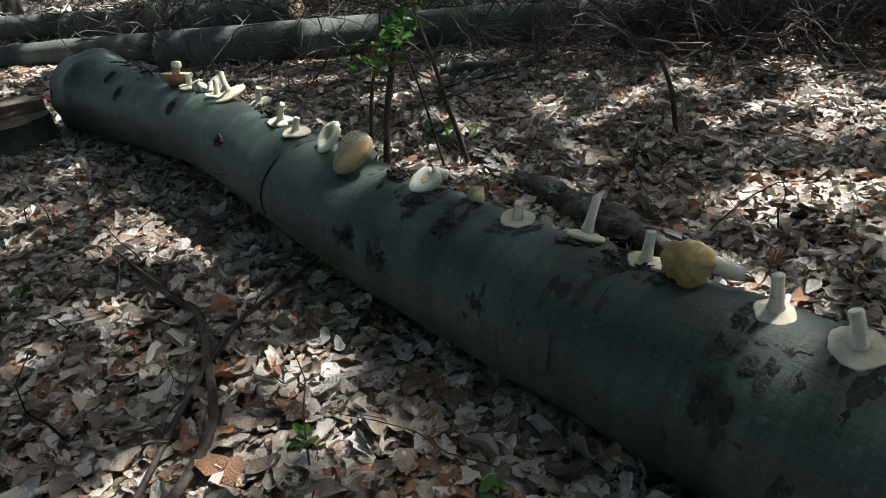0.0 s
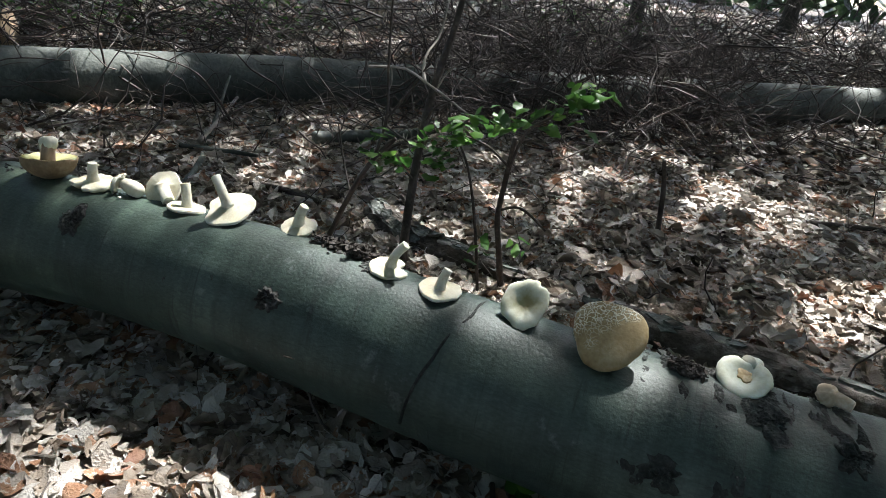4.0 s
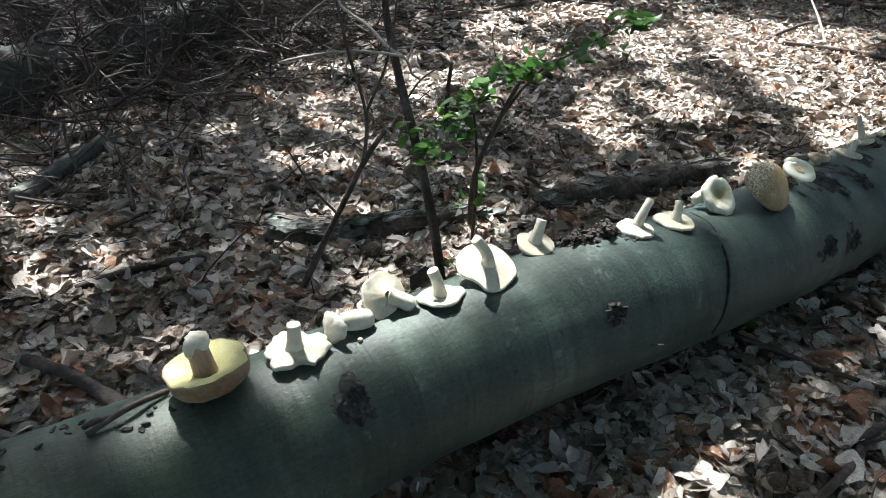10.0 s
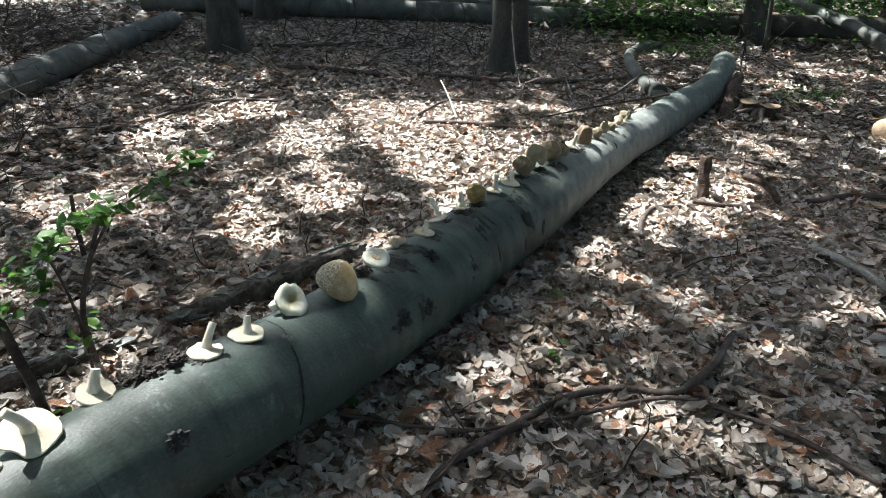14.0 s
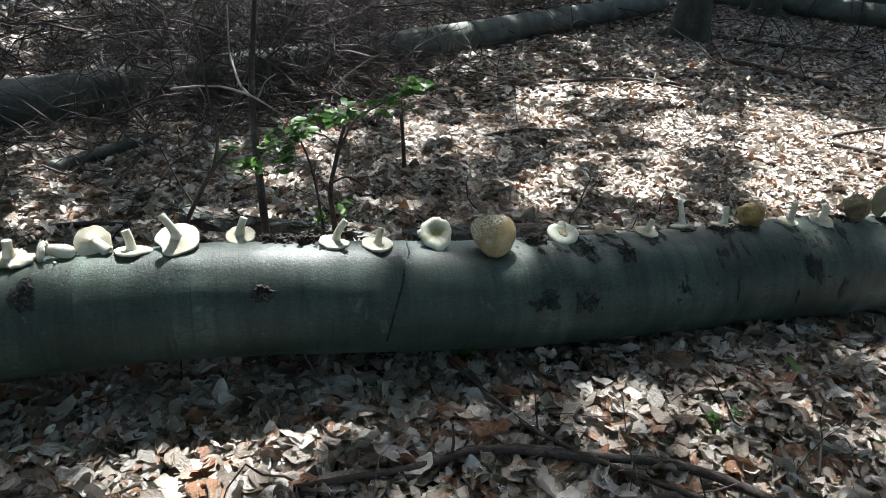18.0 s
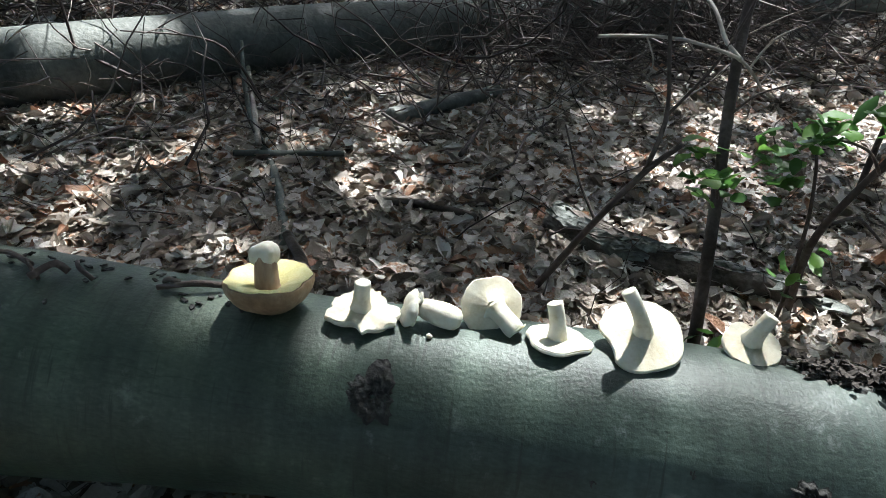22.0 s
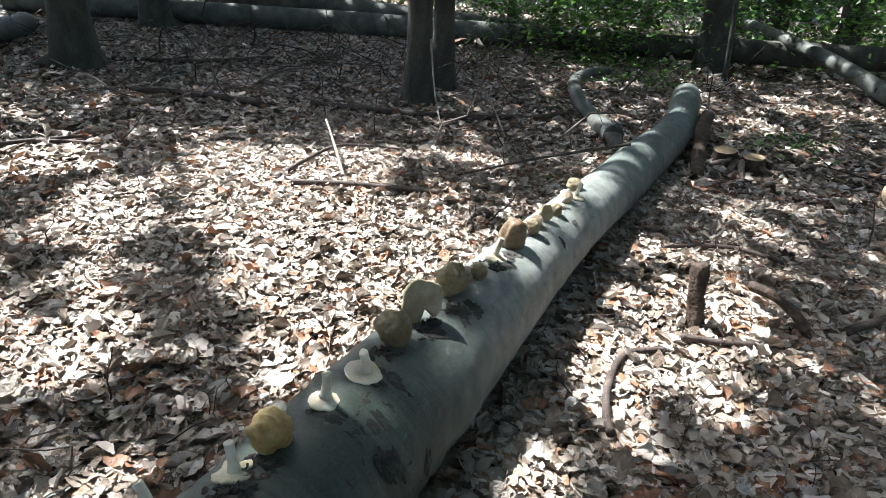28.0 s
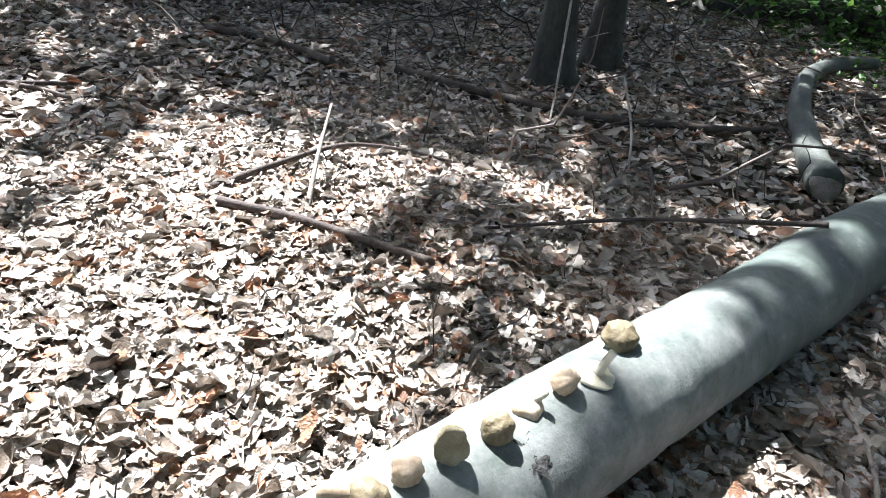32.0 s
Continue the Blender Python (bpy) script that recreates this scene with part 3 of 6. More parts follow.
def scatter_leaves(name, x0, x1, y0, y1, per_m2, size, nl, nw, label, tilt=0.21, lift=0.032, keep=None):
    n = int((x1 - x0) * (y1 - y0) * per_m2)
    x, y = rng.uniform(x0, x1, n), rng.uniform(y0, y1, n)
    if keep is not None:
        k = keep(x, y)
        x, y = x[k], y[k]
        n = len(x)
    P = np.stack([x, y, ground_at(x, y) + 0.006 + lift * rng.random(n) ** 1.5], 1)
    V, F = leaf_cloud(P, rng.uniform(0, 2 * np.pi, n), rng.normal(0, tilt, n), rng.normal(0, tilt, n), size * rng.uniform(0.5, 1.5, n), rng.normal(0.05, 0.34, n), np.where(rng.random(n) < 0.08, rng.uniform(0.7, 1.4, n), rng.normal(0.05, 0.3, n)), nl, nw)
    ob = big_mesh(name, V, F, M_LEAF)
    T, S = np.meshgrid(np.linspace(0, 1, nl + 1), np.linspace(0, 1, nw + 1), indexing="ij")
    one = np.stack([T, S], -1).reshape(-1, 2)
    layer = ob.data.uv_layers.new(name="leaf")
    layer.data.foreach_set("uv", one[F.ravel() % len(one)].astype(np.float32).ravel())
    return tagged(ob, label, "leaf litter", kind="stuff")


NX0, NX1, NY0, NY1 = -1.8, 6.2, -1.6, 2.6
scatter_leaves("leaf_litter", NX0, NX1, NY0, NY1, 2500, 0.061, 3, 2, "thick layer of curled dry beech leaves on the forest floor", keep=lambda x, y: ~((x > -0.5) & (x < 5.0) & (y > -1.0) & (y < 1.3)))
scatter_leaves("leaf_litter", -0.5, 5.0, -1.0, 1.3, 2500, 0.061, 6, 2, "thick layer of curled dry beech leaves beside the trunk")
scatter_leaves("leaf_litter", -5.5, 11, -3.2, 8.5, 620, 0.072, 2, 2, "dry brown beech leaves between the fallen trunks", keep=lambda x, y: ~((x > NX0) & (x < NX1) & (y > NY0) & (y < NY1)))
scatter_leaves("leaf_litter", -14, 26, -9, 24, 48, 0.19, 2, 1, "distant dry leaves on the forest floor", keep=lambda x, y: ~((x > -5.5) & (x < 11) & (y > -3.2) & (y < 8.5)))
scatter_leaves("leaf_litter", NX0, NX1, NY0, NY1, 2600, 0.026, 2, 1, "crumbled bits of dry beech leaves", tilt=0.35, lift=0.04)

# ---------------- the fallen beech trunk ----------------
LOG_X = [-1.3, -0.7, -0.3, 0.1, 0.5, 0.9, 1.3, 1.8, 2.3, 2.8, 3.3, 3.8, 4.3, 4.9, 5.5, 6.1, 6.8, 7.5, 8.3, 9.6]
LOG_Y = [-0.092, -0.028, -0.021, -0.029, -0.042, -0.066, -0.075, -0.067, -0.055, -0.046, -0.044, -0.038, -0.034, -0.044, -0.061, -0.061, -0.119, -0.133, -0.057, 0.121]
LOG_Z = [0.178, 0.199, 0.208, 0.228, 0.258, 0.24, 0.193, 0.172, 0.158, 0.156, 0.15, 0.143, 0.139, 0.117, 0.085, 0.078, 0.072, 0.097, 0.185, 0.305]
LOG_R = [0.218, 0.204, 0.189, 0.15, 0.162, 0.17, 0.171, 0.18, 0.182, 0.194, 0.178, 0.16, 0.149, 0.147, 0.153, 0.16, 0.146, 0.137, 0.132, 0.114]


def log_axis(x):
    return lerp_table(x, LOG_X, LOG_Y), lerp_table(x, LOG_X, LOG_Z), lerp_table(x, LOG_X, LOG_R)


def log_soft(x):
    a = [log_axis(x + d) for d in (-0.3, -0.15, 0, 0.15, 0.3)]
    return tuple(sum(v[i] for v in a) / 5 for i in range(3))


def log_top(x, y):
    cy, cz, r = log_soft(x)
    d = max(-0.95 * r, min(0.95 * r, y - cy))
    return cz + math.sqrt(r * r - d * d)


def build_log():
    V, F = [], []
    sides = 56
    xs = list(np.arange(-1.3, 8.43, 0.03))
    for x in xs:
        cy, cz, r = log_soft(x)
        ring = 0.010 * math.exp(-((x - 1.17) / 0.02) ** 2) - 0.006 * math.exp(-((x - 1.14) / 0.03) ** 2)
        for k in range(sides):
            a = 2 * math.pi * k / sides
            c, s = math.cos(a), math.sin(a)
            rr = r * (1 + 0.022 * noise.noise(Vector((x * 1.3, c * 1.2, s * 1.2))) + 0.010 * noise.noise(Vector((x * 6, c * 3, s * 3))))
            wr = max(0.0, min(1.0, (x - 1.5) / 0.8))
            rr += (0.0085 * wr * noise.noise(Vector((x * 22, c * 1.5, s * 1.5))) + 0.004 * wr * noise.noise(Vector((x * 47, c * 2.5, s * 2.5)))) * (1.0 if x < 3.1 else 0.45) + 0.0022 * noise.noise(Vector((x * 16, c * 7, s * 7))) + ring * (0.6 + 0.4 * noise.noise(Vector((c * 3, s * 3, 1))))
            if x < -0.75:
                rr += 0.055 * math.exp(-((x + 1.18) / 0.13) ** 2) * max(0.0, math.cos(a - 1.1)) ** 3 + 0.03 * math.exp(-((x + 1.02) / 0.1) ** 2) * max(0.0, math.cos(a - 2.3)) ** 3
            if x < -0.8:
                rr *= 1 + 0.12 * (-0.8 - x) * noise.noise(Vector((c * 2, s * 2, 5))) * 3
            V.append((x + 0.02 * c * (x < -1.25), cy + rr * c, cz + rr * s))
    n = len(xs)
    for i in range(n - 1):
        for k in range(sides):
            a, b = i * sides + k, i * sides + (k + 1) % sides
            F.append((a, b, b + sides, a + sides))
    F.append(tuple(range((n - 1) * sides, n * sides)))
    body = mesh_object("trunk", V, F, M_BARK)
    return body


trunk_thing = empty("fallen_trunk", pose(0, 0, 0), "long fallen beech trunk with smooth grey-green bark, lying on dry leaves", "log")
trunk = put(build_log(), trunk_thing)
cy, cz, r = log_soft(-1.3)
V, F = revolve([(r * 0.98, 0.0), (r * 0.9, 0.02), (r * 0.5, 0.03), (0.02, 0.025)], 40, 0.06, 2.0)
end_face = part("sawn_end", (V, F), M_MOSS, trunk_thing, "mossy cut end of the trunk")
end_face.matrix_basis = pose(-1.3, cy, cz, 0, -90, 0)


def log_point(x, deg, out=0.0):
    """A point on the bark at x, deg round from the camera's side (0: towards -y, 90: top)."""
    cy, cz, r = log_soft(x)
    a = radians(180 - deg)
    d = Vector((0, math.cos(a), math.sin(a)))
    return Vector((x, cy, cz)) + d * (r + out), d


def scar_mesh(w, h, d, seed):
    """A ragged knot, facing +z: torn rim round a crumbling hollow."""
    V, F = [], []
    big = w > 0.022
    rings, sides = (18, 44) if big else (6, 14)
    for i in range(rings):
        t = i / (rings - 1)
        for k in range(sides):
            a = 2 * math.pi * k / sides
            c, s = math.cos(a), math.sin(a)
            f = 1 + 0.55 * noise.noise(Vector((c * 1.5 + seed, s * 1.5, seed))) + 0.4 * noise.noise(Vector((c * 4 + seed, s * 4, seed)))
            p = Vector((c * t * 3 + seed, s * t * 3, seed))
            lump = noise.noise(p) + 0.7 * noise.noise(p * 2.3) + 0.45 * noise.noise(p * 5.1)
            rim = math.exp(-((t - 0.72) / 0.16) ** 2) * (0.75 + 0.55 * noise.noise(Vector((c * 1.1, s * 1.1, seed + 4))))
            crack = 1 - 2.2 * abs(noise.noise(p * 1.6))
            z = d * (0.3 * rim + 0.45 * (1 - t * t) + (0.32 * lump + 0.32 * crack * crack - 0.22) * (1 - t) ** 0.4) * min(1.0, (1 - t) * 4)
            V.append((c * t * w * f, s * t * h * f, z - 0.003))
    for i in range(rings - 1):
        for k in range(sides):
            a, b = i * sides + k, i * sides + (k + 1) % sides
            F.append((a, b, b + sides, a + sides))
    return V, F


def add_scar(x, deg, w, h, d, seed, name="branch_scar", mat=None, label=""):
    p, nrm = log_point(x, deg)
    ob = part(name, scar_mesh(w, h, d, seed), mat or M_SCAR, trunk_thing, label)
    z = nrm
    xa = Vector((1, 0, 0))
    ya = z.cross(xa)
    ob.matrix_basis = Matrix.Translation(p) @ Matrix((xa, ya, z)).transposed().to_4x4()
    return ob


for i, (x, deg, w, h, d) in enumerate([(0.193, 47, 0.038, 0.038, 0.015), (0.765, 33, 0.034, 0.027, 0.016), (-0.14, 50, 0.02, 0.012, 0.004), (-0.42, 40, 0.035, 0.035, 0.02), (-0.62, 62, 0.03, 0.04, 0.025), (-0.95, 70, 0.03, 0.04, 0.02)]):
    add_scar(x, deg, w, h, d, 1.7 * i, label="raised dark knot in the bark")
rs = random.Random(4)
for x, deg in [(0.93, 97), (1.58, 100), (1.60, 20), (1.74, 14), (2.33, 93), (2.86, 92), (3.07, 84), (3.55, 80), (1.76, 70), (1.9, 62)]:
    add_scar(x, deg, rs.uniform(0.025, 0.045), rs.uniform(0.025, 0.045), rs.uniform(0.01, 0.022), rs.uniform(0, 9), "bark_canker", M_CANKER, label="rough black canker on the bark")
for i in range(70):
    x = rs.uniform(1.45, 2.8)
    add_scar(x, rs.uniform(-5, 105), rs.uniform(0.006, 0.016), rs.uniform(0.012, 0.04), rs.uniform(0.002, 0.007), rs.uniform(0, 30), "bark_canker", M_CANKER)
for x, deg, w in [(0.85, 50, 0.012), (0.62, 35, 0.006), (4.28, 60, 0.03), (4.05, 45, 0.025), (1.0, 18, 0.01), (0.5, 20, 0.008), (5.3, 70, 0.02)]:
    add_scar(x, deg, w, w * 1.3, 0.004, x * 7, "bark_scar")

for i in range(36):
    add_scar(rs.uniform(1.5, 2.7), rs.uniform(5, 100), rs.uniform(0.011, 0.025), rs.uniform(0.02, 0.042), rs.uniform(0.004, 0.009), rs.uniform(0, 40), "bark_canker", M_CANKER)

seam = [log_point(x, d, -0.001)[0] for x, d in ((1.20, 108), (1.19, 92), (1.185, 75), (1.16, 55), (1.145, 38), (1.125, 20), (1.11, 0), (1.10, -20))]
part("bark_seam", tube(smoothed(seam, 40), 0.0032, 7, 0.5, 3), M_CANKER, trunk_thing, "dark ring scar round the bark")
for i, (x, dg) in enumerate([(0.79, 104), (0.83, 108), (0.86, 100), (0.89, 106), (0.94, 88), (0.96, 104), (1.62, 96), (1.66, 104), (2.4, 100), (3.5, 95), (3.6, 88)]):
    add_scar(x, dg, 0.03, 0.025, 0.016, 50 + i, "bark_canker")

for i, (x, dg, w) in enumerate([(3.03, 78, 0.045), (3.17, 72, 0.05), (3.24, 66, 0.04), (3.60, 84, 0.055), (3.66, 92, 0.05), (3.70, 78, 0.035), (2.30, 84, 0.04), (2.42, 80, 0.03), (2.02, 82, 0.03), (2.68, 78, 0.03)]):
    add_scar(x, dg, w, w * 0.85, 0.007, 70 + i, "bark_crust", label="dark crumbling crust on the bark")


def chips(spots, n, size, seed, spread, up=0.0, stand=0.5):
    """Crumbled bark: n small thick flakes heaped about the spots (x, degrees round) on the trunk."""
    q = random.Random(seed)
    V, F = [], []
    for i in range(n):
        x, dg = spots[q.randrange(len(spots))]
        x += q.gauss(0, spread)
        p, nr = log_point(x, dg + q.gauss(0, spread * 260), up * q.random())
        a, b_, c = q.uniform(0.5, 1.4) * size, q.uniform(0.35, 0.9) * size, 0.16 * size
        R = nr.to_track_quat("Z", "Y").to_matrix() @ pose(0, 0, 0, q.gauss(0, 57 * stand), q.gauss(0, 57 * stand), q.uniform(0, 360)).to_3x3()
        k = len(V)
        for s in (-1, 1):
            for u, v in ((-1, -0.6), (-0.3, -1), (0.8, -0.7), (1, 0.4), (0.2, 1), (-0.8, 0.6)):
                V.append(p + R @ Vector((u * a * q.uniform(0.6, 1.1), v * b_ * q.uniform(0.6, 1.1), s * c + 0.3 * size * (q.random() - 0.4))))
        F.append(tuple(k + j for j in (5, 4, 3, 2, 1, 0)))
        F.append(tuple(k + 6 + j for j in range(6)))
        F += [(k + j, k + (j + 1) % 6, k + 6 + (j + 1) % 6, k + 6 + j) for j in range(6)]
    return V, F


CRUST = "crumbling dark bark crust on the trunk's ridge"
for spots, n, size, seed, spread, up, stand in [
        ([(0.80, 104), (0.83, 101), (0.86, 106), (0.89, 103), (0.92, 107)], 300, 0.0078, 1, 0.016, 0.018, 0.5),
        ([(0.893, 97), (0.903, 102)], 190, 0.007, 2, 0.009, 0.03, 0.7),
        ([(1.60, 96), (1.62, 92), (1.60, 101)], 110, 0.009, 3, 0.014, 0.015, 0.5),
        ([(3.0, 84), (3.03, 80), (3.17, 80), (3.2, 76)], 18, 0.009, 4, 0.018, 0.008, 0.35),
        ([(3.52, 93), (3.58, 86), (3.64, 85), (3.66, 94), (3.55, 102)], 34, 0.009, 5, 0.02, 0.007, 0.3),
        ([(2.30, 95), (2.36, 92), (2.2, 97), (2.86, 92), (2.84, 97)], 70, 0.012, 6, 0.018, 0.008, 0.3),
        ([(-0.10, 90), (-0.2, 98), (-0.32, 95), (-0.42, 100), (-0.55, 92), (-0.65, 100)], 40, 0.008, 7, 0.03, 0.004, 0.2)]:
    tagged(part("bark_crust", chips(spots, n, size, seed, spread, up, stand), M_CRUST if seed != 7 else M_SCAR, trunk_thing, "", False), CRUST, kind="stuff")
for i, (x, dg, w) in enumerate([(4.275, 52, 0.03), (4.43, 60, 0.034)]):
    add_scar(x, dg, w, w * 0.7, 0.004, 90 + i, "bark_canker")
q = random.Random(12)
for i in range(9):
    x = q.uniform(-0.75, -0.05)
    a = log_point(x, q.uniform(80, 105), 0.006)[0]
    b_ = log_point(x + q.uniform(-0.16, 0.16), q.uniform(80, 105), q.uniform(0.006, 0.02))[0]
    tw = mesh_object("twig", *tube(smoothed([a, a.lerp(b_, 0.5) + Vector((0, q.uniform(-0.015, 0.015), 0.012)), b_], 8), q.uniform(0.003, 0.006), 6, 0.3, i), M_STICK)
    tagged(tw, "short dead twig lying on the trunk", "twig", "twigs on the trunk")

# ---------------- mushrooms on the trunk ----------------
GROUP = "mushrooms laid out along the trunk"


def cap_profile(R, depth, thick, funnel):
    """Outer skin of an upturned cap from the resting point up to the rim, then in along the gills to the stem."""
    out = []
    for i in range(9):
        t = i / 8
        out.append((max(0.002, R * math.sin(t * math.pi / 2) ** 0.9), depth * (1 - math.cos(t * math.pi / 2)) ** 0.8))
    out.append((R * 0.985, depth + thick * 0.25))
    return out


def gill_disc(R, z_rim, z_mid, r_in, n=44, seed=0.0, wobble=0.1, relief=0.0005, bite=None):
    """Radial gills: a disc whose radial lines stand up and down in turn."""
    V, F = [], []
    sides = n * 2
    rr = [1.0, 0.9, 0.78, 0.64, 0.5, 0.4, 0.32, 0.26, max(0.16, r_in / R)]
    for i, f in enumerate(rr):
        for k in range(sides):
            a = 2 * math.pi * k / sides
            c, s = math.cos(a), math.sin(a)
            g = 1 + wobble * noise.noise(Vector((c * 1.4 + seed, s * 1.4, z_rim * 9 + seed))) + 0.4 * wobble * noise.noise(Vector((c * 4 + seed, s * 4, seed)))
            if bite:
                d = abs((a - bite[0] + math.pi) % (2 * math.pi) - math.pi) / bite[1]
                if d < 1:
                    g *= 1 - bite[2] * (1 - d * d) * f
            u = (1 - f) / (1 - r_in / R)
            z = z_rim + (z_mid - z_rim) * (0.42 * u + 0.58 * u ** 3.2) + wobble * 0.35 * R * f * f * noise.noise(Vector((c * 1.8, s * 1.8 + seed, 3.0)))
            z += relief * (1 if k % 2 else -0.4) * (0.3 < f < 0.95)
            V.append((c * f * R * g, s * f * R * g, z))
    for i in range(len(rr) - 1):
        for k in range(sides):
            a, b = i * sides + k, i * sides + (k + 1) % sides
            F.append((a, b, b + sides, a + sides))
    return V, F


def stem_mesh(h, r, lean=0.0, bulge=0.0, seed=0.0, flare=0.4, z0=0.0):
    pts, rad = [], []
    for i in range(9):
        t = i / 8
        pts.append(Vector((lean * h * t * t, 0.1 * h * math.sin(t * 2 + seed) * 0.3, z0 + h * t)))
        rad.append(r * (1 + flare * (1 - t) ** 4 + bulge * math.sin(t * math.pi * 0.9) ** 2 - 0.08 * t) * (0.93 if i == 8 else 1))
    end, step = pts[-1], (pts[-1] - pts[-2]).normalized()
    r_end = rad[-1] * 1.12
    rad[-1] = r_end
    for out, f in ((0.0015, 0.96), (0.002, 0.9), (0.0026, 0.5)):
        pts.append(end + step * out)
        rad.append(r_end * f)
    return tube(pts, rad, 18, 0.16, seed)


def upturned(x, y, R, depth, h, r, label, lean=0.0, tilt=(0, 0), spin=0.0, seed=0.0, wobble=0.14, funnel=0.3, skin=None, under=None, stem_mat=None, bulge=0.0, squash=1.0, bite=None, up=0.0):
    """A mushroom lying on its cap with the stem up."""
    z = log_top(x, y) - 0.006 + up + max(0.0, R * math.sin(radians(abs(tilt[0]))) - depth)
    m = empty("mushroom", Matrix.Translation((x, y, z)) @ pose(0, 0, 0, tilt[0], tilt[1], 0) @ pose(0, 0, 0, 0, 0, spin), label, "mushroom", GROUP)
    prof = cap_profile(R, depth, 0.012, funnel)
    if under is M_PORES:
        prof += [(R * 0.93, depth - 0.002), (R * 0.6, depth - 0.022), (0.004, depth - 0.03)]
    part("cap", revolve(prof, 48, wobble, seed, squash, bite), skin or M_WHITE, m)
    part("pore_layer" if under is M_PORES else "gill_layer", gill_disc(R * (0.96 if under is M_PORES else 0.97), depth + (0.003 if under is M_PORES else 0.0045), depth + funnel * R * 0.5, r * 0.4, 54, seed, wobble, 0.0 if under is M_PORES else 0.0008, bite), under or M_GILL, m)
    z0 = depth + min(0.0, funnel * R * 0.5) + max(0.0, funnel * R * 0.36) - 0.004
    st = part("stem", stem_mesh(h + depth * 0.6 - z0, r, lean, bulge, seed, 0.45, z0), stem_mat or M_WHITE, m)
    if under is M_PORES:
        tip = part("stem_base", revolve([(r * 1.0, -0.020), (r * 1.16, -0.014), (r * 1.22, -0.002), (r * 1.08, 0.006), (r * 0.6, 0.010), (0.002, 0.011)], 24, 0.5, seed), M_WHITE, m, "white soil-end of the stem")
        tip.location = (lean * (h + depth * 0.6 - z0), 0.0, depth * 0.6 + h)
    return m


def dome(R, H, thick=0.35):
    """An upright cap: under face, rim, dome."""
    out = [(R * 0.3, H * 0.08), (R * 0.8, 0.0), (R * 0.97, H * 0.06), (R, H * 0.2)]
    for i in range(1, 9):
        t = i / 8
        out.append((max(0.003, R * math.cos(t * math.pi / 2) ** 0.75), H * (0.2 + 0.8 * math.sin(t * math.pi / 2))))
    return out


def ball(x, y, R, H, label, mat, tilt=(0, 0, 0), seed=0.0, wobble=0.16, stem=None, stem_mat=None, cut=False, bite=None, sink=0.006, squash=1.0):
    z = log_top(x, y) - sink
    m = empty("mushroom", pose(x, y, z, 0, 0, 0), label, "mushroom", GROUP)
    lift = R * abs(math.sin(radians(tilt[0]))) * 0.9 + R * abs(math.sin(radians(tilt[1]))) * 0.6
    V, F = revolve(dome(R, H), 40, wobble, seed, squash, bite)
    mid = Vector((0, 0, H * 0.45))
    for v in V:
        p = v * 38 + Vector((seed, seed, 0))
        v += (v - mid) * (0.16 * noise.noise(p) + 0.09 * noise.noise(p * 2.4) - 0.16 * max(0.0, noise.noise(p * 0.8 + Vector((5, 0, 0))) - 0.2))
    c = part("cap", (V, F), mat, m)
    c.matrix_basis = pose(0, 0, lift, *tilt)
    if not stem:
        under = part("pore_layer", revolve([(R * 0.84, -0.001), (R * 0.55, -0.004), (0.004, -0.004)], 28, wobble, seed, squash, bite), M_PORES, m, "pale spongy pores under the cap")
        under.matrix_basis = c.matrix_basis.copy()
    if stem:
        dx, dy, dz, r = stem
        o = Vector((0, 0, lift + H * 0.3))
        pts = smoothed([o, o + Vector((dx, dy, dz))], 7)
        part("stem", tube(pts, [r * f for f in (0.9, 1.0, 1.05, 1.08, 1.05, 1.0, 0.85)], 16, 0.1, seed), stem_mat or M_STEMBR, m)
    if cut:
        d = part("cut_face", revolve([(R * 0.45, 0), (R * 0.42, 0.004), (0.004, 0.005)], 20, 0.1, seed), M_WHITE, m, "pale freshly cut stem end")
        d.matrix_basis = Matrix.Translation((R * 0.1, -R * 0.92, lift + H * 0.42)) @ pose(0, 0, 0, 62, 0, -14)
    return m


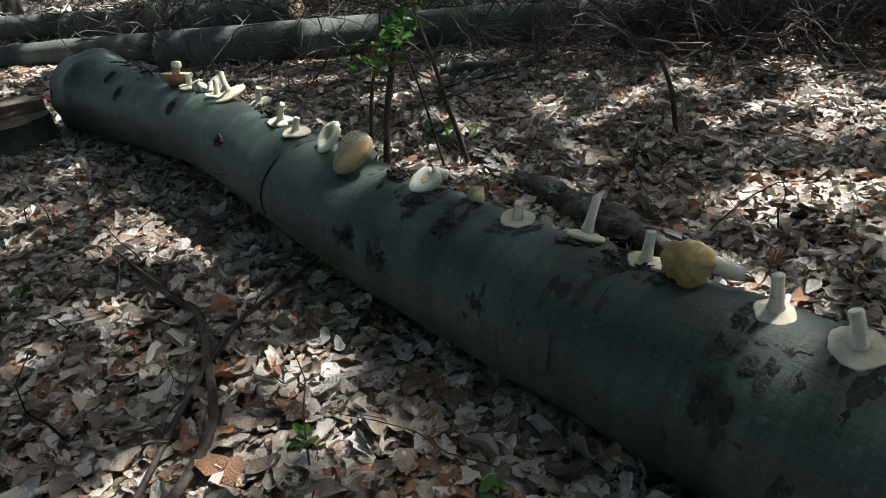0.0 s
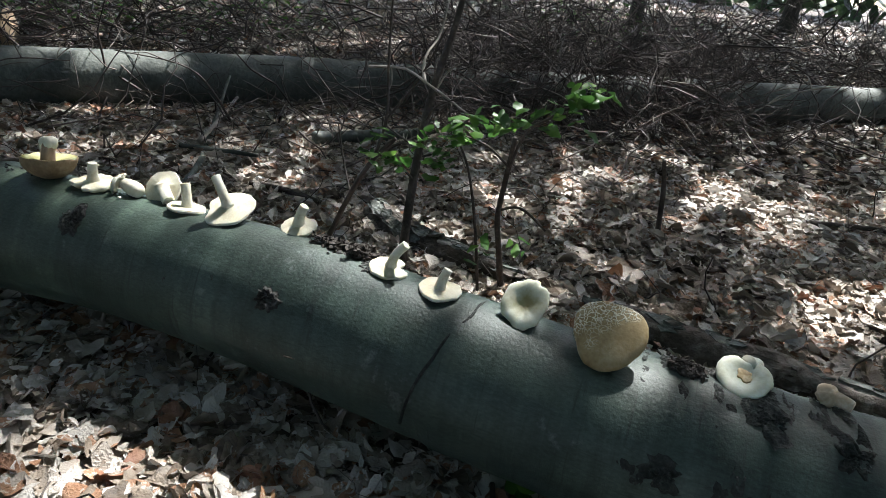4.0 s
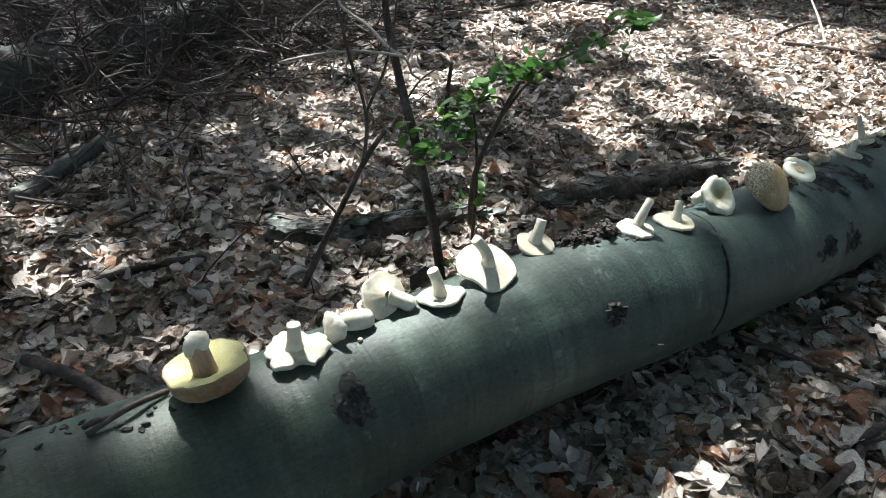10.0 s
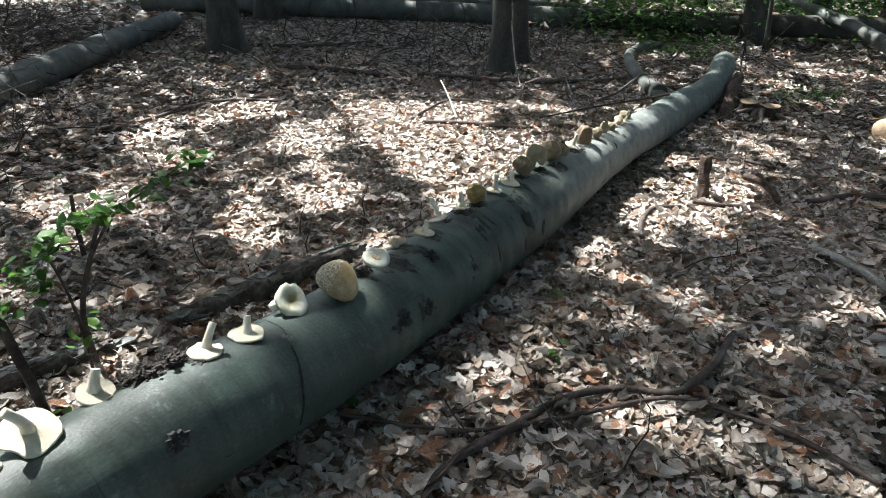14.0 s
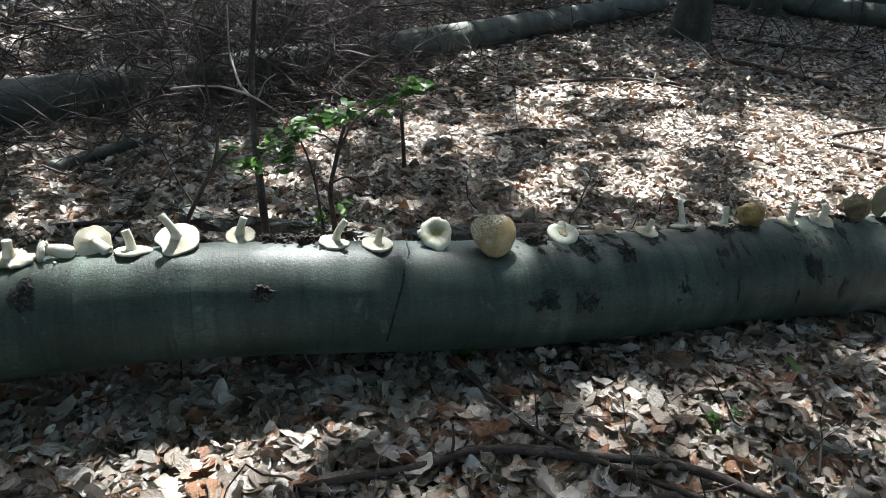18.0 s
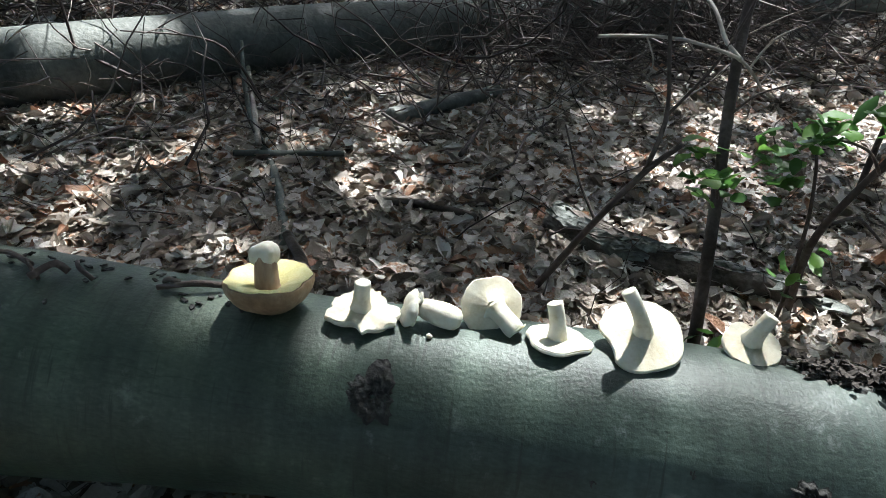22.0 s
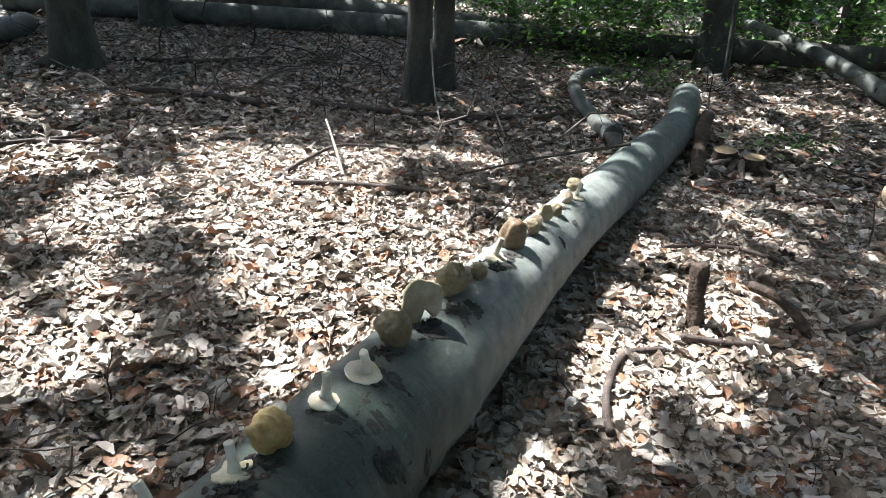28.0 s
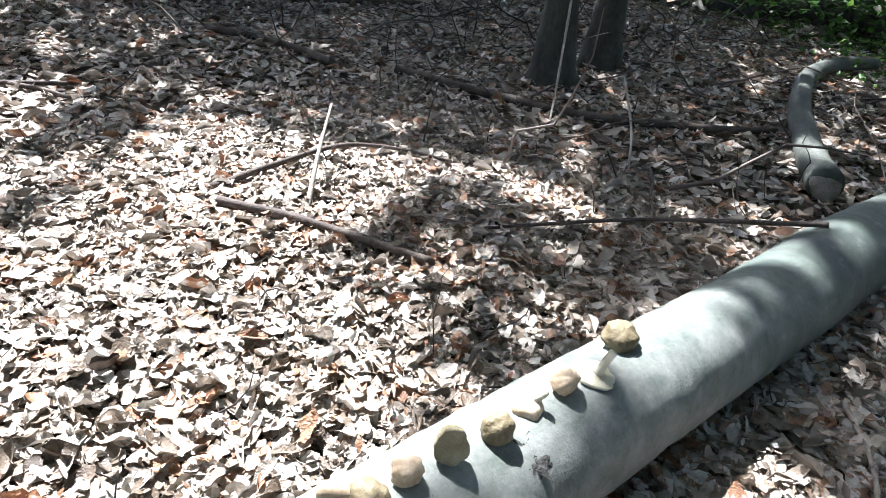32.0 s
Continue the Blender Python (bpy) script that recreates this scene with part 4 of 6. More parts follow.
def facing(x, y, W, Hh, label, mat, seed, lean=35, turn=0, dish=-0.25, spot=None, stem=True, wob=0.1, bite=None, tri=0.0, stem_to=(0.02, 0.06, 0.02)):
    """A cap stood on its rim against its stem, its top face turned to the path."""
    z = log_top(x, y)
    m = empty("mushroom", pose(x, y, z, 0, 0, turn), label, "mushroom", GROUP)
    R = W / 2
    rim = [(R * 0.25, -0.018), (R * 0.7, -0.018), (R * 0.93, -0.011), (R, 0.0)]
    if dish < 0:
        face = [(0.985, 0.09), (0.93, 0.19), (0.84, 0.25), (0.72, 0.26), (0.6, 0.21), (0.48, 0.13), (0.36, 0.05), (0.24, 0.0), (0.12, -0.03), (0.03, -0.04)]
        prof = rim + [(R * f, R * h * (0.35 - dish)) for f, h in face]
    else:
        prof = rim + [(max(0.004, R * f), 0.004 + dish * R * math.sqrt(max(0.0, 1 - f * f))) for f in (0.985, 0.95, 0.88, 0.78, 0.66, 0.52, 0.38, 0.24, 0.1)]
    M = Matrix.Translation((0, 0, Hh / 2 * math.cos(radians(lean)) - 0.004)) @ pose(0, 0, 0, 90 - lean, 0, 0)
    c = part("cap", revolve(prof, 48, wob, seed, Hh / W, bite, tri), mat, m)
    c.matrix_basis = M
    if not stem:
        under = part("pore_layer", revolve([(R * 0.9, -0.0150), (R * 0.6, -0.0205), (0.004, -0.0215)], 36, wob, seed, Hh / W, bite, tri), M_PORES, m, "pale spongy pores under the cap")
        under.matrix_basis = M
    if spot:
        s = part("cap_centre", revolve([(R * 0.30, 0.0), (R * 0.24, 0.0016), (0.004, 0.0010)], 28, 0.45, seed + 3), spot, m, "browned centre of the cap")
        s.matrix_basis = M @ Matrix.Translation((0, R * 0.1, R * 0.02 * (0.35 - dish) + max(0.0, dish * R)))
    if stem:
        pts = smoothed([Vector((0.0, 0.026, Hh * 0.38)), Vector(stem_to)], 6)
        part("stem", tube(pts, [0.016, 0.015, 0.014, 0.014, 0.014, 0.012], 14, 0.1, seed), M_WHITE, m)
    return m


WL = "white milk-cap mushroom lying upside down on the trunk"
upturned(0.002, -0.026, 0.067, 0.056, 0.066, 0.0158, "large bolete upside down with yellow pores and thick tan stem", 0.10, (-8, -4), 120, 1.3, 0.15, -0.72, M_BOLETE_SKIN, M_PORES, M_BOLETE_STEM, 0.12)
upturned(0.143, -0.022, 0.052, 0.018, 0.058, 0.0125, "white mushroom upside down with a wavy torn cap", 0.05, (2, 0), 60, 2.9, 0.42, 0.3, bite=(3.5, 0.4, 0.42))
m3 = empty("mushroom", pose(0.248, -0.012, log_top(0.248, -0.012)), "broken white mushroom lying on its side with a stout stem", "mushroom", GROUP)
part("stem", tube(smoothed([(-0.022, 0.0, 0.026), (0.012, -0.006, 0.020), (0.046, -0.012, 0.015)], 9), [0.011, 0.013, 0.0155, 0.0172, 0.0185, 0.0188, 0.018, 0.016, 0.009], 18, 0.14, 3.0), M_WHITE, m3)
c = part("cap", revolve([(0.006, 0.010), (0.024, 0.010), (0.034, 0.002), (0.033, -0.003), (0.02, 0.001), (0.006, 0.005)], 36, 0.4, 4.0, 0.72, (2.4, 0.6, 0.5)), M_WHITE, m3)
c.matrix_basis = Matrix.Translation((-0.03, -0.008, 0.022)) @ pose(0, 0, 0, 18, -66, 0)
part("shard", tube(smoothed([(-0.02, -0.006, 0.034), (-0.016, 0.002, 0.05)], 4), [0.008, 0.007, 0.004, 0.0015], 8, 0.2, 1.0), M_WHITE, m3)
crumb = mesh_object("mushroom_crumb", *tube(smoothed([(0.247, -0.052, log_top(0.247, -0.052) + 0.002), (0.256, -0.053, log_top(0.256, -0.053) + 0.002)], 4), [0.002, 0.004, 0.0035, 0.0015], 7, 0.4, 2.0), M_WHITE)
tagged(crumb, "small white crumb of mushroom flesh on the bark", "mushroom crumb")
m4 = empty("mushroom", pose(0.338, 0.0, log_top(0.338, 0.0)), "white mushroom on its cap's edge, broken stem pointing at the path", "mushroom", GROUP)
CAP_4 = Matrix.Translation((-0.002, 0.004, 0.029)) @ pose(0, 0, 0, 52, 10, 0)
c = part("cap", revolve([(0.0445, 0.002), (0.047, -0.002), (0.045, -0.008), (0.034, -0.014), (0.018, -0.016), (0.003, -0.015)], 48, 0.13, 7.0, 1.0, (5.3, 0.7, 0.3)), M_WHITE, m4)
c.matrix_basis = CAP_4
c = part("gill_layer", gill_disc(0.0455, 0.002, 0.016, 0.008, 54, 7.0, 0.13, 0.0007, (5.3, 0.7, 0.3)), M_GILL, m4)
c.matrix_basis = CAP_4
part("stem", tube(smoothed([(0.002, -0.002, 0.032), (0.020, -0.016, 0.025), (0.038, -0.028, 0.013)], 10), [0.021, 0.0175, 0.015, 0.014, 0.0138, 0.014, 0.0145, 0.015, 0.015, 0.0135], 20, 0.2, 5.0), M_WHITE, m4)
c = part("stem_end", revolve([(0.0155, 0.0), (0.013, 0.002), (0.008, -0.001), (0.003, 0.001)], 20, 0.35, 5.0), M_CAPW, m4, "broken greenish end of the stem")
c.matrix_basis = Matrix.Translation((0.038, -0.028, 0.013)) @ Vector((0.018, -0.012, -0.012)).to_track_quat("Z", "Y").to_matrix().to_4x4()
upturned(0.435, -0.036, 0.043, 0.010, 0.060, 0.0118, WL, 0.22, (-8, 2), 155, 5.2, 0.11, 0.2, bite=(3.4, 0.5, -0.22))
upturned(0.553, -0.022, 0.061, 0.013, 0.080, 0.0112, "large white mushroom upside down, funnel-shaped cap and leaning stem", 0.55, (20, -4), 140, 6.4, 0.08, 0.72, bite=(1.1, 0.5, 0.18), up=0.008)
upturned(0.717, 0.012, 0.041, 0.012, 0.058, 0.0115, "white mushroom upside down, cap dented and stem leaning back", 0.36, (14, 0), 45, 8.1, 0.14, 0.6, bite=(0.6, 0.3, 0.15), up=0.012)
upturned(0.978, -0.052, 0.042, 0.012, 0.072, 0.0105, "white mushroom upside down, cap torn away at one side", 0.40, (4, 6), 14, 9.3, 0.20, 0.75, bite=(0.3, 0.5, 0.5))
upturned(1.10, -0.068, 0.047, 0.010, 0.052, 0.0105, WL, 0.26, (2, 2), 40, 10.2, 0.14, 0.42)
facing(1.282, -0.062, 0.094, 0.110, "greenish white mushroom cap stood on its rim, hollow centre", M_HOLLOWCAP, 11.0, 42, -8, -0.22, wob=0.17, bite=(1.1, 0.2, 0.14), stem_to=(-0.052, 0.032, 0.020))
facing(1.455, -0.092, 0.140, 0.140, "large brown mushroom cap with a cracked pale net", M_CRACK, 12.7, 46, -4, 0.26, wob=0.10, tri=0.09)
facing(1.712, -0.046, 0.104, 0.090, "white mushroom cap with browned centre, heart-shaped rim", M_CAPW, 13.4, 62, -10, -0.10, M_CENTRE, bite=(1.57, 0.36, 0.26))
ball(1.862, -0.004, 0.023, 0.028, "small brown mushroom lying on its side", M_STEMBR, (30, 40, 0), 14.6, 0.2, (0.045, -0.028, 0.0, 0.012))
upturned(2.03, -0.036, 0.040, 0.010, 0.050, 0.0105, WL, 0.10, (5, 6), 0, 15.2, 0.12, 0.16)
upturned(2.195, -0.004, 0.040, 0.012, 0.092, 0.0098, "white mushroom upside down, tall stem on a tilted cap", 0.10, (-20, 0), 90, 16.6, 0.18, 0.7)
upturned(2.355, -0.018, 0.037, 0.010, 0.068, 0.0105, "white mushroom upside down with a split stem and torn cap", -0.05, (-6, 5), 0, 17.8, 0.45, 0.45, bite=(5.2, 0.4, 0.7))
ball(2.452, -0.014, 0.045, 0.064, "lumpy yellow-brown bolete cap with its stem lying beside it", M_GOLD, (60, 0, 0), 18.9, 0.4, (0.085, 0.03, -0.02, 0.0155), M_WHITE)
upturned(2.618, -0.034, 0.036, 0.008, 0.082, 0.0105, WL, 0.12, (8, 4), 170, 19.4, 0.16, 1.45)
upturned(2.752, -0.048, 0.044, 0.010, 0.070, 0.0112, WL, 0.28, (15, 2), 160, 20.7, 0.14, 0.65)
ball(2.92, -0.018, 0.048, 0.07, "brown bolete cap with a wrinkled skin", M_OCHRE, (50, 0, 0), 21.5, 0.3)
facing(3.06, -0.044, 0.126, 0.130, "large pale brown bolete cap stood on its rim, notched", M_NOTCH, 22.6, 10, -36, 0.14, M_CENTRE, False, 0.14, (4.85, 0.42, 0.9))
ball(3.276, -0.012, 0.054, 0.078, "lumpy tan bolete cap with torn skin", M_OCHRE, (55, 0, 0), 23.3, 0.34)
ball(3.42, -0.044, 0.031, 0.048, "small tan bolete with a pale cut stem end", M_OCHRE, (40, 0, 0), 24.4, 0.12, (-0.045, 0.055, 0.004, 0.016), M_STEMBR, True)
upturned(3.623, -0.026, 0.047, 0.012, 0.075, 0.0112, WL, 0.10, (18, 2), 20, 25.9, 0.24, 0.65)
ball(3.783, -0.026, 0.051, 0.102, "big round brown bolete cap", M_BROWN, (12, 0, 0), 26.6, 0.14)
ball(3.955, -0.04, 0.033, 0.050, "small brown bolete lying with its stem behind", M_OCHRE, (50, 0, 0), 27.2, 0.2, (-0.055, 0.045, 0.006, 0.015), M_STEMBR)
ball(4.046, -0.028, 0.027, 0.042, "small pale wrinkled mushroom", M_STEMBR, (40, 0, 0), 28.8, 0.25)
facing(4.132, -0.05, 0.060, 0.078, "small grey-brown cap standing on edge, pores outward", M_NOTCH, 29.9, 8, -34, 0.1, None, False, 0.16)
ball(4.242, -0.048, 0.030, 0.046, "small orange-brown mushroom cap", M_OCHRE, (25, 0, 0), 30.4, 0.18)
ball(4.345, -0.034, 0.034, 0.026, "pale mushroom cap lying flat with a thin upright stem", M_STEMBR, (10, 0, 0), 31.5, 0.2, (0.03, -0.022, 0.032, 0.008), M_WHITE)
ball(4.45, -0.03, 0.031, 0.044, "pale torn mushroom with a hole", M_STEMBR, (50, 0, 0), 32.6, 0.4)
upturned(4.54, -0.055, 0.042, 0.012, 0.062, 0.0092, "white mushroom upside down, slender stem leaning over", 0.55, (14, 4), 10, 33.7, 0.2, 0.8)
ball(4.695, -0.006, 0.044, 0.048, "orange-brown bolete cap lying on the bark", M_OCHRE, (20, 0, 0), 34.8, 0.1)

# ---------------- other fallen trunks ----------------
def fallen(name, points, radii, label, mat, rough=0.05, sides=24, n=60, seed=0.0, category="log"):
    pts = smoothed(points, n)
    rr = list(np.interp(np.linspace(0, 1, n), np.linspace(0, 1, len(radii)), radii))
    t = empty(name, pose(0, 0, 0), label, category)
    part("bark", tube(pts, rr, sides, rough, seed, caps=False), mat, t)
    for j, k in ((0, 1), (n - 1, n - 2)):
        e = part("sawn_end", revolve([(rr[j] * 0.99, -0.03), (rr[j] * 0.97, 0.0), (0.01, 0.004)], sides, 0.04, seed), M_CUT, t, "weathered cut wood")
        e.matrix_basis = Matrix.Translation(pts[j]) @ (pts[j] - pts[k]).to_track_quat("Z", "Y").to_matrix().to_4x4()
    q = random.Random(int(seed))
    for j in range(max(2, n // 12)):
        k = q.randrange(3, n - 3)
        d = (pts[k + 1] - pts[k - 1]).normalized()
        a = radians(q.uniform(15, 165))
        nr = (Vector((-d.y, d.x, 0)).normalized() * math.cos(a) + Vector((0, 0, math.sin(a)))).normalized()
        w = rr[k] * q.uniform(0.12, 0.3)
        o = part("branch_scar", scar_mesh(w, w, w * 0.35, q.uniform(0, 9)), M_SCAR, t)
        o.matrix_basis = Matrix.Translation(pts[k] + nr * rr[k]) @ Matrix((d, nr.cross(d), nr)).transposed().to_4x4()
    return t


def on_ground(x, y, up=0.0):
    return Vector((x, y, ground_z(x, y) + up))


def on_ground_pose(x, y):
    return Matrix.Translation(on_ground(x, y))


fallen("fallen_trunk", [on_ground(-2.65, 0.86, 0.13), on_ground(-1.9, 1.36, 0.125), on_ground(-0.75, 2.39, 0.125), on_ground(0.0, 2.88, 0.13), on_ground(1.85, 4.05, 0.15), on_ground(3.2, 5.03, 0.15), on_ground(5.0, 6.3, 0.16), on_ground(7.2, 7.95, 0.16)], [0.17, 0.165, 0.155, 0.15, 0.145, 0.145, 0.14, 0.13], "second grey beech trunk lying behind under dead branches", M_BARK_FAR, seed=3)
fallen("fallen_trunk", [on_ground(-6.2, -1.35, 0.10), on_ground(-4.8, -0.33, 0.10), on_ground(-3.83, 0.40, 0.105), on_ground(-2.4, 1.28, 0.13)], [0.085, 0.10, 0.11, 0.12], "thinner grey fork of the second trunk", M_BARK_FAR, seed=9)
fallen("fallen_trunk", [on_ground(-8.5, -0.6, 0.14), on_ground(-7.3, 0.02, 0.14), on_ground(-4.85, 1.25, 0.14), on_ground(-3.9, 1.75, 0.14), on_ground(-2.9, 2.25, 0.14)], [0.13, 0.14, 0.15, 0.15, 0.15], "straight grey trunk lying behind the second one", M_BARK_FAR, seed=10)
fallen("fallen_trunk", [on_ground(8.6, 10.5, 0.2), on_ground(9.6, 8.0, 0.2), on_ground(10.8, 5.6, 0.2), on_ground(11.5, 3.4, 0.2), on_ground(12.2, 1.8, 0.2)], [0.17, 0.17, 0.18, 0.18, 0.16], "pale grey fallen trunk between standing trees", M_BARK_FAR, seed=12)
fallen("fallen_trunk", [on_ground(10.0, 10.5, 0.42), on_ground(11.0, 8.0, 0.45), on_ground(12.0, 5.0, 0.3), on_ground(12.6, 3.0, 0.2)], [0.15, 0.16, 0.16, 0.14], "fallen trunk lying behind another one", M_BARK_FAR, seed=15)
fallen("fallen_trunk", [on_ground(11.6, 3.5, 0.2), on_ground(12.0, 0.8, 0.25), on_ground(12.6, -1.6, 0.3), on_ground(13.5, -5.0, 0.4)], [0.15, 0.17, 0.17, 0.16], "dark trunk lying across the end of the clearing", M_TRUNK, seed=21)
fallen("fallen_trunk", [on_ground(13.2, -0.2, 0.6), on_ground(11.6, -1.3, 0.35), on_ground(10.2, -2.0, 0.12)], [0.08, 0.09, 0.1], "thin grey trunk leaning down to the leaves", M_BARK_FAR, seed=24)
# crooked limb beside the main trunk
limb = empty("broken_limb", pose(0, 0, 0), "crooked grey limb with a pale broken end on the leaves", "branch")
part("limb", tube(smoothed([on_ground(9.9, 1.05, 0.1), on_ground(9.6, 1.22, 0.1), on_ground(8.9, 1.2, 0.07), on_ground(7.89, 0.83, 0.06), on_ground(7.26, 0.51, 0.06), on_ground(6.88, 0.28, 0.08)], 30), list(np.linspace(0.05, 0.085, 30)), 14, 0.1, 4), M_BARK_FAR, limb)
V, F = revolve([(0.08, 0), (0.075, 0.01), (0.01, 0.02)], 20, 0.2, 4)
o = part("broken_end", (V, F), M_PALE, limb, "pale broken wood")
o.matrix_basis = Matrix.Translation(on_ground(6.88, 0.28, 0.08)) @ (Vector((-0.5, -0.35, 0.25))).to_track_quat("Z", "Y").to_matrix().to_4x4()


# bark-covered rotten pieces right behind the trunk
def rotten(points, radii, label, seed):
    t = empty("rotten_log", pose(0, 0, 0), label, "log")
    n = 40
    pts = smoothed(points, n)
    rr = list(np.interp(np.linspace(0, 1, n), np.linspace(0, 1, len(radii)), radii))
    part("wood", tube(pts, rr, 18, 0.35, seed), M_ROT, t)
    q = random.Random(int(seed * 10))
    for i in range(26):
        k = q.randrange(2, n - 3)
        d = (pts[k + 1] - pts[k - 1]).normalized()
        a = radians(q.gauss(95, 28))
        side = Vector((-d.y, d.x, 0)).normalized()
        nr = side * math.cos(a) + Vector((0, 0, math.sin(a)))
        w, h = q.uniform(0.03, 0.075), q.uniform(0.014, 0.03)
        V, F = [], []
        for u in range(5):
            for v in range(4):
                uu, vv = (u / 4 - 0.5) * 2 * w, (v / 3 - 0.5) * 2 * h
                vv *= 1 - 0.55 * (uu / w) ** 2
                uu *= 1 - 0.35 * (vv / h) ** 2
                V.append(Vector((uu + 0.03 * noise.noise(Vector((u * 0.9, v * 0.9, i * 1.37))), vv + 0.014 * noise.noise(Vector((v * 0.9, u * 0.9, i * 1.91))), 0.005 - vv * vv * 9 + 0.009 * noise.noise(Vector((u * 0.8, v * 0.8, i * 1.13))))))
        for u in range(4):
            for v in range(3):
                F.append((u * 4 + v, u * 4 + 4 + v, u * 4 + 5 + v, u * 4 + 1 + v))
        nb = len(V)
        V += [p - Vector((0, 0, 0.007)) for p in V]
        F += [tuple(nb + j for j in reversed(f)) for f in F]
        rim = [0, 4, 8, 12, 16, 17, 18, 19, 15, 11, 7, 3, 2, 1]
        F += [(rim[j], rim[(j + 1) % 14], rim[(j + 1) % 14] + nb, rim[j] + nb) for j in range(14)]
        ob = part("bark_flake", (V, F), M_PLATE if i % 4 else M_ROT, t)
        ob.matrix_basis = Matrix.Translation(pts[k] + nr * rr[k] * 0.97) @ Matrix((d, nr.cross(d), nr)).transposed().to_4x4()
    return t


left_piece = rotten([on_ground(0.48, 1.0, 0.04), on_ground(0.62, 0.9, 0.035), on_ground(0.85, 0.82, 0.03), on_ground(1.1, 0.74, 0.03), on_ground(1.2, 0.71, 0.02)], [0.05, 0.055, 0.05, 0.04, 0.02], "rotten branch with peeling grey bark, half sunk in leaves", 2.0)
part("bare_wood", tube(smoothed([on_ground(0.80, 0.835, 0.052), on_ground(0.95, 0.79, 0.05), on_ground(1.16, 0.725, 0.036)], 14), [0.012, 0.026, 0.03, 0.032, 0.033, 0.033, 0.032, 0.032, 0.03, 0.03, 0.028, 0.026, 0.02, 0.008], 12, 0.3, 4.0), M_PEELED, left_piece, "bare pale grey wood where the bark is gone")
rotten([on_ground(1.40, 0.68, 0.03), on_ground(1.60, 0.63, 0.035), on_ground(1.85, 0.57, 0.04), on_ground(2.17, 0.51, 0.035), on_ground(2.28, 0.49, 0.03)], [0.04, 0.058, 0.06, 0.055, 0.035], "dark rotten branch with loose bark flakes behind the trunk", 5.0)

# the stump that the trunk was felled from, its top sawn in two steps
def stump_block(R, z0, z1, flare, cut, seed):
    """A round block of wood from z0 to z1; what lies past x = cut is sawn away."""
    sides = 40
    side_V, top_V = [], []
    for i in range(7):
        t = i / 6
        for k in range(sides):
            a = 2 * math.pi * k / sides
            f = R * (1 + flare * (1 - t) ** 2 * (0.7 + 0.9 * noise.noise(Vector((math.cos(a) * 1.6, math.sin(a) * 1.6, seed)))) + 0.07 * noise.noise(Vector((math.cos(a) * 2.5, math.sin(a) * 2.5, seed + t))))
            v = Vector((f * math.cos(a), f * math.sin(a), z0 + (z1 - z0) * t))
            v.x = min(v.x, cut + 0.012 * noise.noise(Vector((v.y * 22, t * 4, seed))))
            side_V.append(v)
    F = [(i * sides + k, i * sides + (k + 1) % sides, (i + 1) * sides + (k + 1) % sides, (i + 1) * sides + k) for i in range(6) for k in range(sides)]
    ring = side_V[-sides:]
    mid = sum(ring, Vector()) / sides
    for f in (0.985, 0.7, 0.4, 0.1):
        for v in ring:
            w = mid + (v - mid) * f
            top_V.append(w + Vector((0, 0, 0.003 + 0.006 * noise.noise(w * 14))))
    G = [(i * sides + k, i * sides + (k + 1) % sides, (i + 1) * sides + (k + 1) % sides, (i + 1) * sides + k) for i in range(3) for k in range(sides)]
    G.append(tuple(range(3 * sides, 4 * sides)))
    return (side_V, F), (top_V, G)


stump = empty("tree_stump", on_ground_pose(-1.36, -0.61), "low dark mossy stump with a pale weathered top sawn in steps", "stump")
low, low_top = stump_block(0.29, -0.04, 0.175, 0.35, 9.0, 1.0)
part("wood", low, M_MOSS, stump)
part("sawn_top", low_top, M_CUT_OLD, stump, "weathered pale sawn wood")
step, step_top = stump_block(0.282, 0.160, 0.24, 0.0, 0.03, 1.0)
part("step", step, M_CUT_OLD, stump, "torn pale wood of the felling step")
part("sawn_top", step_top, M_CUT_OLD, stump, "weathered pale sawn wood")


# ---------------- sticks and branches on the ground ----------------
def stick(points, r0, r1, label, mat=M_STICK, name="stick", n=22, seed=0.0):
    pts = smoothed(points, n)
    V, F = tube(pts, list(np.linspace(r0, r1, n)), 9, 0.25, seed)
    if name == "branch_stub":
        V, F = tube(pts, list(np.linspace(r0, r1, n)), 16, 0.5, seed)
        for k in range(16):
            V[-1 - k] += (pts[-1] - pts[-2]).normalized() * 0.05 * noise.noise(Vector((k * 1.7, seed, 0)))
        for k, v in enumerate(V):
            v += Vector((noise.noise(v * 40), noise.noise(v * 40 + Vector((7, 0, 0))), 0)) * 0.008
    ob = mesh_object(name, V, F, mat)
    return tagged(ob, label, "branch")


def flat(pts, up=0.02):
    return [on_ground(x, y, up + 0.022) for x, y in pts]


DARK = "dark dead stick lying on dry leaves"
stick([on_ground(-1.10, -0.62, 0.01), on_ground(-1.13, -0.5, 0.06), on_ground(-1.18, -0.37, 0.17)], 0.007, 0.004, "thin bent stick leaning on the stump", seed=44)
stick(flat([(4.43, 1.52), (4.58, 1.30), (4.70, 1.04), (4.82, 0.78)], 0.024), 0.019, 0.015, "thick dark stick lying on sunlit leaves", seed=1)
stick([on_ground(4.47, 1.66, 0.04), on_ground(4.79, 1.69, 0.06), on_ground(5.08, 1.67, 0.085), on_ground(5.34, 1.58, 0.05), on_ground(5.5, 1.38, 0.03)], 0.014, 0.007, "curved dark stick lying on sunlit leaves", seed=2)
stick([on_ground(4.68, 1.33, 0.01), on_ground(4.86, 1.52, 0.14), on_ground(5.06, 1.73, 0.25)], 0.011, 0.006, "pale bare stick propped upright on others", M_PALE, seed=3)
